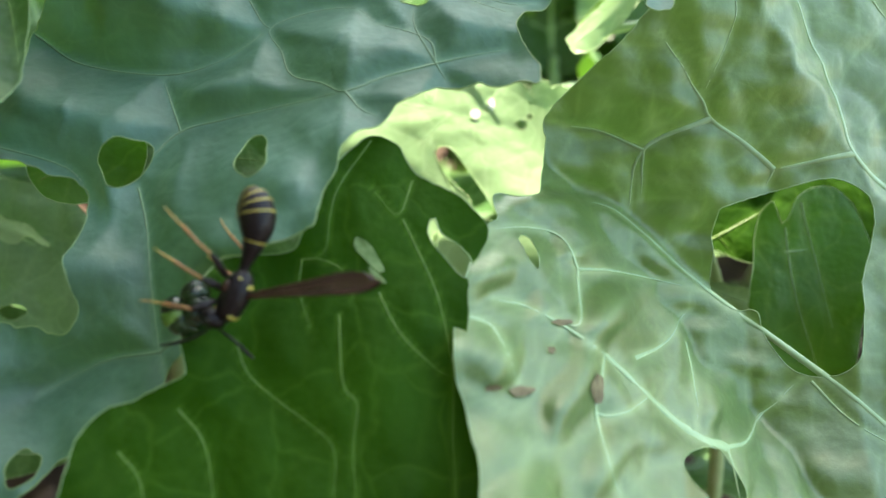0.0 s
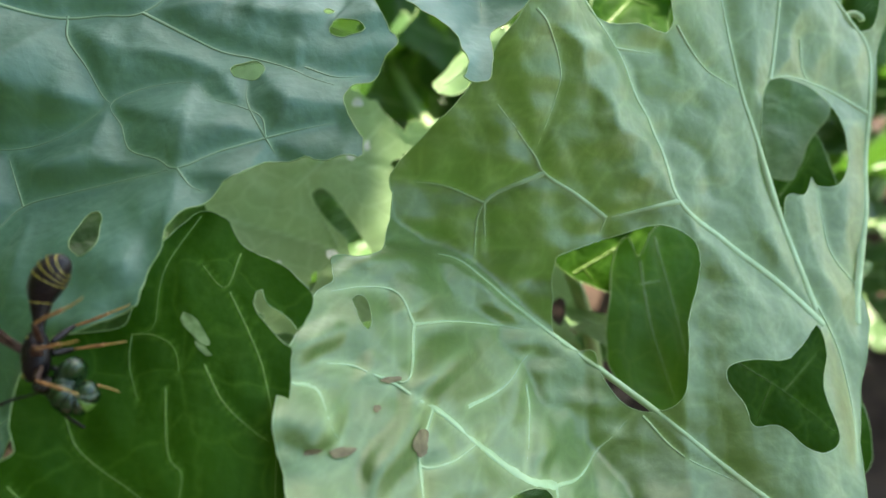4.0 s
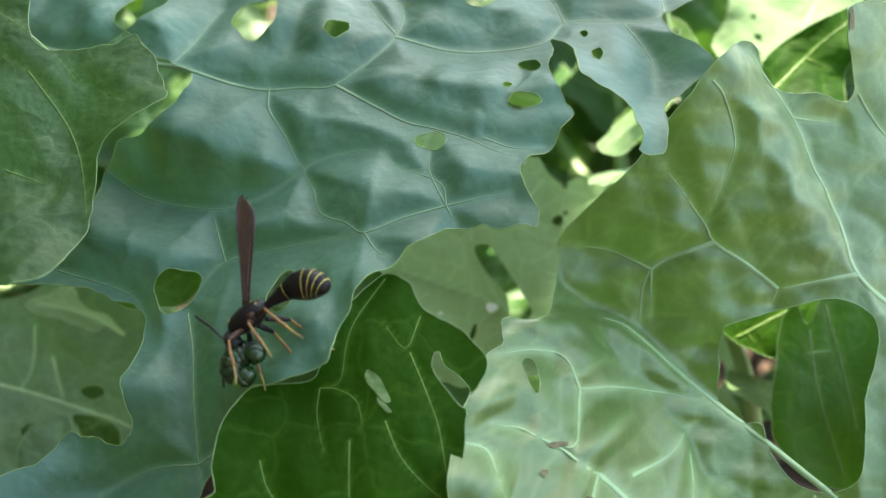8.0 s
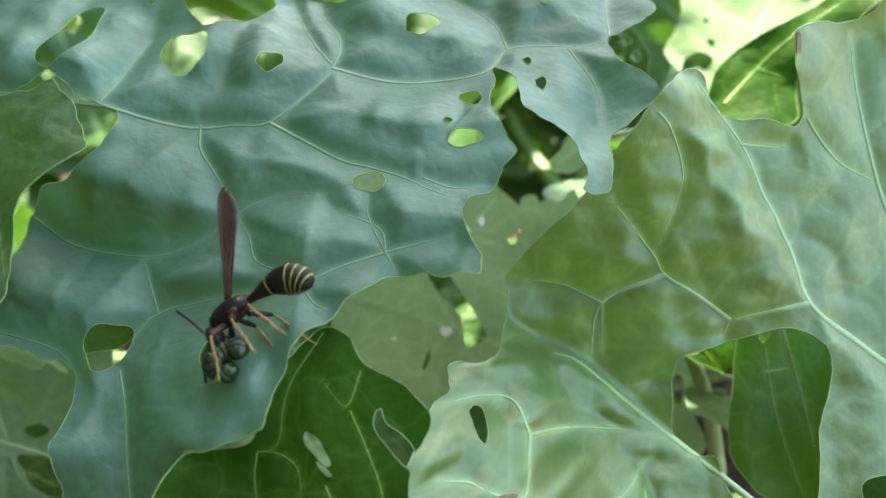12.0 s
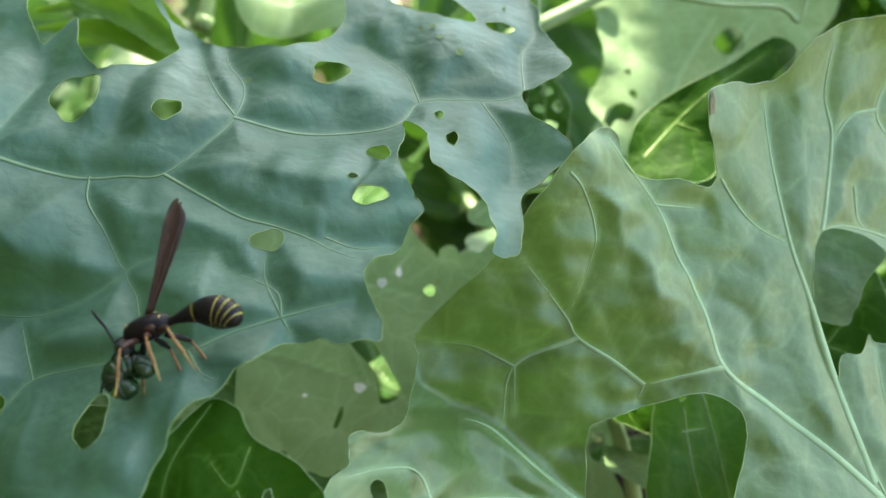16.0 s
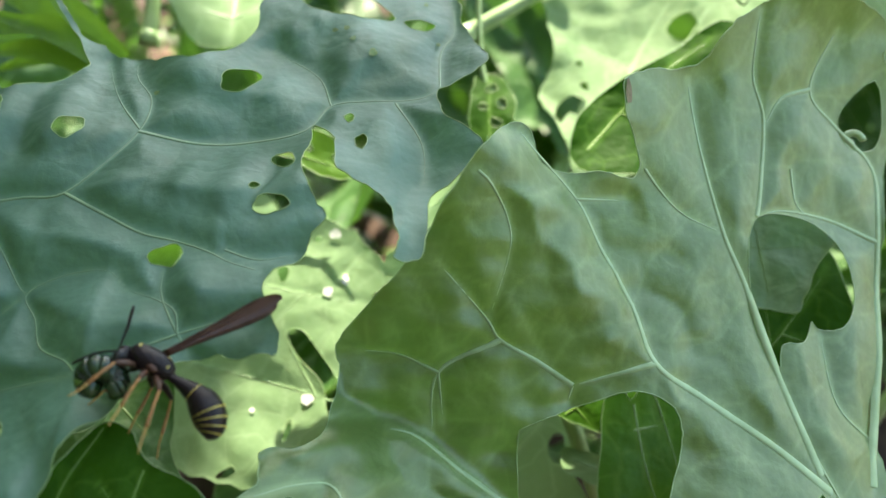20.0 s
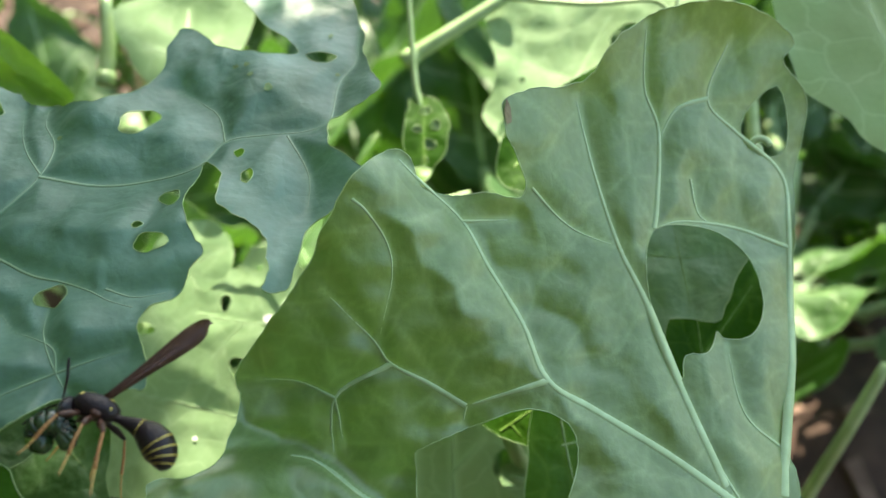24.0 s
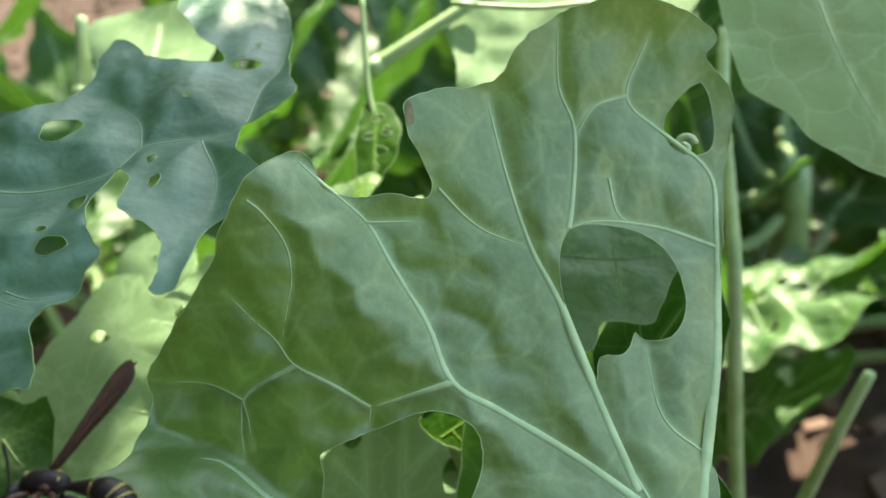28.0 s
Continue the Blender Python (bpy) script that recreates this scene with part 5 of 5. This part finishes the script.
for k in range(1400):
    x, y, a, r = g.uniform(-0.6, 0.7), g.uniform(0.0, 1.3), g.uniform(0, 6.3), g.uniform(0.004, 0.013)
    z = 0.006 * float(hills(np.array(x), np.array(y))) + 0.2 * r
    base, tip = len(mv), g.uniform(-0.3, 0.3)
    for dx, dy in ((-1, -0.35), (1, -0.45), (0.85, 0.4), (-0.9, 0.35)):
        px, py = r * (dx * math.cos(a) - dy * math.sin(a)), r * (dx * math.sin(a) + dy * math.cos(a))
        mv += [(x + px, y + py, z + tip * r * dx), (x + 0.9 * px, y + 0.9 * py, z + tip * r * dx + 0.3 * r)]
    mf += [tuple(base + q for q in f) for f in ((0, 2, 4, 6), (7, 5, 3, 1), (0, 1, 3, 2), (2, 3, 5, 4), (4, 5, 7, 6), (6, 7, 1, 0))]
tagged(new("bark_mulch", mesh_of("bark_mulch", mv, mf, CLOD, False)), "loose reddish bark mulch strewn on the soil", "mulch", kind="stuff")


# ---- the wasp and its prey ----
def lathe(profile, sides=16, squash=1.0, drop=None):
    """A body of rings along x: (x, radius) pairs; drop(x) shifts a ring in z."""
    v, f = [], []
    for x, r in profile:
        for k in range(sides):
            a = 2 * math.pi * k / sides
            v.append((x * CM, r * math.cos(a) * CM, (r * squash * math.sin(a) + (drop(x) if drop else 0)) * CM))
    n = len(profile)
    f = [(i * sides + k, (i + 1) * sides + k, (i + 1) * sides + (k + 1) % sides, i * sides + (k + 1) % sides) for i in range(n - 1) for k in range(sides)]
    f += [tuple(range(sides)), tuple((n - 1) * sides + k for k in range(sides))[::-1]]
    return v, f


def ball(cx, cy, cz, rx, ry, rz, rings=8, sides=12):
    v, f = [], []
    for i in range(rings + 1):
        t = math.pi * i / rings
        for k in range(sides):
            a = 2 * math.pi * k / sides
            v.append(((cx + rx * math.cos(t)) * CM, (cy + ry * math.sin(t) * math.cos(a)) * CM, (cz + rz * math.sin(t) * math.sin(a)) * CM))
    f = [(i * sides + k, (i + 1) * sides + k, (i + 1) * sides + (k + 1) % sides, i * sides + (k + 1) % sides) for i in range(rings) for k in range(sides)]
    return v, f


def add(name, shape, mat, parent, label=""):
    return part(name, mesh_of(name, shape[0], shape[1], mat), parent, label)


wasp = tagged(new("wasp"), "slender black wasp with yellow bands, smoky folded wings and rusty legs", "wasp")
thorax = add("thorax", lathe([(-0.27, 0.035), (-0.25, 0.075), (-0.18, 0.12), (-0.08, 0.148), (0.02, 0.152), (0.12, 0.142), (0.20, 0.12), (0.25, 0.09), (0.28, 0.04)], 20, 1.0), BLACK, wasp, "black thorax with small yellow marks")
add("collar", ball(0.2, 0, 0.075, 0.035, 0.1, 0.045, 8, 14), YELLOW, thorax, "yellow collar mark")
add("shoulder_mark", ball(-0.13, 0, 0.125, 0.03, 0.06, 0.015), YELLOW, thorax, "small yellow mark")
for s in (-1, 1):
    add("flank", ball(-0.06, 0.115 * s, -0.06, 0.07, 0.045, 0.05), BROWN, thorax, "reddish brown flank")
    add("side_mark", ball(-0.19, 0.085 * s, 0.03, 0.015, 0.03, 0.03), YELLOW, thorax, "small yellow mark")
head = add("head", ball(0.31, 0, -0.13, 0.10, 0.145, 0.15, 10, 16), BLACK, wasp, "broad black head")
for s in (-1, 1):
    add("eye", ball(0.315, 0.095 * s, -0.13, 0.06, 0.05, 0.095), EYE, head)
    add("mandible", tube(np.array([(0.33, 0.06 * s, -0.24), (0.37, 0.05 * s, -0.29), (0.38, 0.015 * s, -0.35)]) * CM, np.array([0.022, 0.02, 0.007]) * CM, 7), RUST, head)
    tip = [(0.40, 0.05, 0.02), (0.43, 0.08, 0.18), (0.47, 0.11, 0.30), (0.50, 0.13, 0.40)] if s > 0 else [(0.46, -0.06, -0.12), (0.57, -0.1, -0.20), (0.68, -0.14, -0.32), (0.77, -0.17, -0.45)]
    feel = smooth_line([(0.37, 0.04 * s, -0.08)] + tip, 4)
    add("antenna", tube(feel * CM, np.interp(np.linspace(0, 1, len(feel)), [0, 0.2, 0.8, 1], [0.014, 0.012, 0.02, 0.013]) * CM, 7), BLACK, head)
add("face_plate", ball(0.375, 0, -0.19, 0.028, 0.065, 0.07), YELLOW, head, "yellow face")

# the abdomen hangs from a long thin stalk and curls down; each ring is a stretch of one curved line
spine = smooth_line([(-0.23, 0, -0.03), (-0.36, 0, -0.035), (-0.50, 0, -0.04), (-0.62, 0, -0.05), (-0.74, 0, -0.075), (-0.86, 0, -0.12), (-0.96, 0, -0.18), (-1.03, 0, -0.25), (-1.07, 0, -0.32), (-1.09, 0, -0.39)], 6)
spine[:, 0] = -0.23 + 0.86 * (spine[:, 0] + 0.23)
girth = np.interp(np.linspace(0, 1, len(spine)), [0, 0.09, 0.17, 0.27, 0.33, 0.39, 0.47, 0.58, 0.7, 0.8, 0.88, 0.95, 1], [0.05, 0.052, 0.075, 0.105, 0.115, 0.142, 0.172, 0.19, 0.184, 0.163, 0.13, 0.085, 0.02])
for lo, hi, name in ((0, 19, "waist"), (18, 34, "abdomen_ring"), (33, 39, "abdomen_ring"), (38, 44, "abdomen_ring"), (43, 49, "abdomen_ring"), (48, 55, "abdomen_ring")):
    thick = girth[lo:hi].copy()
    thick[-1] *= 1.03
    ring = add(name, tube(spine[lo:hi] * CM, thick * CM, 20), BLACK, wasp, "long thin dark waist" if name == "waist" else "glossy black abdomen ring")
    if hi < 55:
        at = [hi - 1.5, hi - 1.3, hi - 1.0, hi - 0.85]
        belt = np.c_[[np.interp(at, np.arange(len(spine)), spine[:, k]) for k in range(3)]].T
        add("yellow_band", tube(belt * CM, np.interp(at, np.arange(len(spine)), girth) * CM * 1.04, 20, False), YELLOW, ring, "thin yellow band")
# wings, folded lengthwise and raised
for s in (-1, 1):
    n, v, f = 34, [], []
    c, d = math.cos(radians(59)), math.sin(radians(59))
    for i in range(n):
        q = 1 - (1 - i / (n - 1)) ** 1.6
        half = (0.022 + 0.135 * q**1.3) * math.sqrt(max(0.0002, 1 - q**6))
        for j in range(7):
            e = (j - 3) / 3
            back, up = q * 1.38 + 0.04 * e * q, e * half - 0.02 * q
            for side in (0, 1):
                v.append(((-0.05 - back * c + up * d) * CM, (s * (0.03 + 0.012 * q + 0.02 * e * e * q) + 0.004 * side) * CM, (0.13 + back * d + up * c) * CM))
    for i in range(n - 1):
        for j in range(6):
            a, b, c2, d2 = i * 14 + j * 2, i * 14 + j * 2 + 2, (i + 1) * 14 + j * 2 + 2, (i + 1) * 14 + j * 2
            f += [(a, b, c2, d2), (d2 + 1, c2 + 1, b + 1, a + 1)]
    for i in range(n - 1):
        for j in (0, 12):
            a, d2 = i * 14 + j, (i + 1) * 14 + j
            f.append((a, d2, d2 + 1, a + 1))
    wing = add("wing", (v, f), WING, wasp, "smoky brown folded wing")
    for start, top in ((0.9, 0.86), (-0.9, 0.8), (0.1, 0.7)):
        lead = []
        for q in np.linspace(0, top, 12):
            up, back = start * (0.022 + 0.135 * q**1.3) * math.sqrt(max(0.0002, 1 - q**6)) - 0.02 * q, q * 1.38 + 0.04 * start * q
            lead.append(((-0.05 - back * c + up * d) * CM, (s * (0.03 + 0.012 * q + 0.02 * start * start * q) + 0.002) * CM, (0.13 + back * d + up * c) * CM))
        add("wing_vein", tube(lead, np.linspace(0.013, 0.005, 12) * CM, 6), BROWN, wing)
# legs: thigh, shin and foot
for s in (-1, 1):
    for x, out, fore, long in ((0.12, 0.30, 0.30, 0.9), (-0.02, 0.38, -0.10, 1.05), (-0.14, 0.42, -0.40, 1.3)):
        hip, knee = (x, 0.09 * s, -0.12), (x + fore * 0.45, (0.12 + out * 0.55) * s, -0.18 - 0.03 * long)
        ankle = (x + fore * 0.75, (0.1 + out * 0.75) * s, -0.38 - 0.16 * long)
        toe = (x + fore * 1.0, (0.12 + out * 0.85) * s, -0.50 - 0.26 * long)
        leg = add("leg", tube(smooth_line([hip, ((hip[0] + knee[0]) / 2, (hip[1] + knee[1]) / 2, hip[2] - 0.04), knee], 4) * CM, np.interp(np.linspace(0, 1, 9), [0, 0.5, 1], [0.03, 0.042, 0.024]) * CM, 7), BROWN if s > 0 else BLACK, wasp, "dark thigh")
        add("shin", tube(smooth_line([knee, ((knee[0] + ankle[0]) / 2, (knee[1] + ankle[1]) / 2 + 0.02 * s, (knee[2] + ankle[2]) / 2), ankle], 4) * CM, np.linspace(0.014, 0.02, 9) * CM, 7), RUST, leg, "rusty shin")
        add("foot", tube(smooth_line([ankle, ((ankle[0] + toe[0]) / 2, (ankle[1] + toe[1]) / 2, (ankle[2] + toe[2]) / 2 - 0.02), toe], 4) * CM, np.linspace(0.013, 0.007, 9) * CM, 6), AMBER, leg, "amber foot")

wasp.scale = (0.82, 0.82, 0.82)
grub = tagged(new("caterpillar"), "glossy dark green caterpillar rolled up in the wasp's jaws", "caterpillar")
arc = np.array([(0.13 * math.cos(a), 0.03 * math.sin(2 * a), 0.10 * math.sin(a)) for a in np.linspace(radians(-100), radians(215), 61)])
plump = 0.118 * np.clip(np.minimum(np.arange(61), 60 - np.arange(61)) / 9 + 0.25, 0, 1) ** 0.5 * (1 + 0.045 * np.abs(np.sin(np.arange(61) * np.pi / 5)))
for k in range(12):
    add("segment", tube(arc[5 * k : 5 * k + 6] * CM, plump[5 * k : 5 * k + 6] * CM, 16), GRUB_PALE if k == 2 else GRUB, grub)


def body_pose(x, y, z, heading, side, lean=0.0):
    """A pose in the view: x of the body along the heading, its head raised by lean, its back to the side that side names (1: left of the heading, -1: right)."""
    h = radians(heading)
    a = Vector((math.cos(h), 0, math.sin(h)))
    left = Vector((-math.sin(h), 0, math.cos(h)))
    turn = Matrix.Rotation(radians(side), 3, a)
    c = turn @ left
    b = c.cross(a)
    tip = Matrix.Rotation(radians(lean), 3, b)
    a, c = tip @ a, tip @ c
    return VIEW @ Matrix.Translation(Vector((x, y, z)) * CM) @ Matrix((a, b, c)).transposed().to_4x4()


def motions():
    rows = [
        (0, -3.49, 8.04, -2.07, 259, 20, 12), (1, -3.49, 8.04, -2.08, 262, 20, 12), (2, -3.54, 8.08, -1.96, 259, 20, 12), (2.5, -3.45, 8.08, -1.96, 262, 15, 12),
        (2.65, -3.43, 7.95, -1.92, 260, -40), (2.78, -3.5, 7.95, -1.9, 258, -100), (3, -3.71, 8.08, -1.93, 254, -165, 28), (3.5, -3.73, 8.09, -1.93, 248, -165, 28),
        (5.5, -3.52, 8.27, -1.40, 246, -165, 26), (6, -3.66, 8.35, -1.21, 248, -165, 24), (7, -3.61, 8.28, -1.34, 247, -165, 24), (8, -3.75, 8.39, -1.07, 221, -165),
        (9, -3.38, 8.56, -0.69, 229, -165), (10, -3.43, 8.59, -0.63, 227, -165), (11, -3.37, 8.68, -0.42, 217, -165), (12, -3.36, 8.69, -0.41, 219, -165),
        (12.5, -3.39, 8.72, -0.36, 219, -165), (14.5, -3.51, 8.75, -0.30, 217, -165), (15, -3.22, 8.75, -0.30, 214, -165), (16, -3.10, 8.95, 0.09, 204, -165),
        (16.5, -2.75, 8.94, 0.07, 179, -165), (17, -2.38, 8.85, -0.13, 159, -165), (18, -2.23, 8.85, -0.10, 146, -165), (19, -2.11, 8.88, -0.07, 144, -165),
        (20, -2.00, 8.91, -0.02, 148, -165), (21, -1.69, 8.85, -0.17, 148, -165), (21.5, -1.72, 8.90, -0.08, 149, -165), (23.5, -1.26, 8.81, -0.29, 155, -165),
        (24, -1.27, 8.89, -0.11, 157, -165), (25, -1.16, 8.86, -0.18, 153, -165), (26, -1.17, 8.97, 0.03, 152, -165), (27, -0.94, 8.80, -0.31, 172, -165), (28, -0.41, 8.60, -0.81, 176, -165)]
    # how far each swaying leaf has swung aside, in centimetres
    swings = [[(0, 7), (2.5, 6.6), (3.2, 3), (6, 1.5), (7.9, 1), (8.5, 8.5), (9.2, 8.5), (9.9, 1), (12.5, 0), (16, 0), (17.4, 1), (18.2, 7), (20, 8), (21.5, 8), (24, 8.5), (26, 8.5), (28, 8.5)],
              [(0, 9), (6, 9), (11.8, 9), (12.6, 3), (14.5, 0), (16, 1), (17, 7), (20, 8), (24, 6), (28, 7)],
              [(0, 2.5), (3.5, 2), (6, 0), (28, 0)]]
    for (leaf, rest), rows_of in zip(sway, swings):
        walk(leaf, [(t, rest @ Matrix.Translation((d * CM if leaf is sway[1][0] else -d * CM, 0, 0.3 * d * CM))) for t, d in rows_of])
    walk(wasp, [(r[0], body_pose(*r[1:])) for r in rows])
    mouth = Matrix.Translation((0.28 * CM, 0, -0.36 * CM))
    walk(grub, [(r[0], body_pose(*r[1:]) @ mouth) for r in rows])


motions()
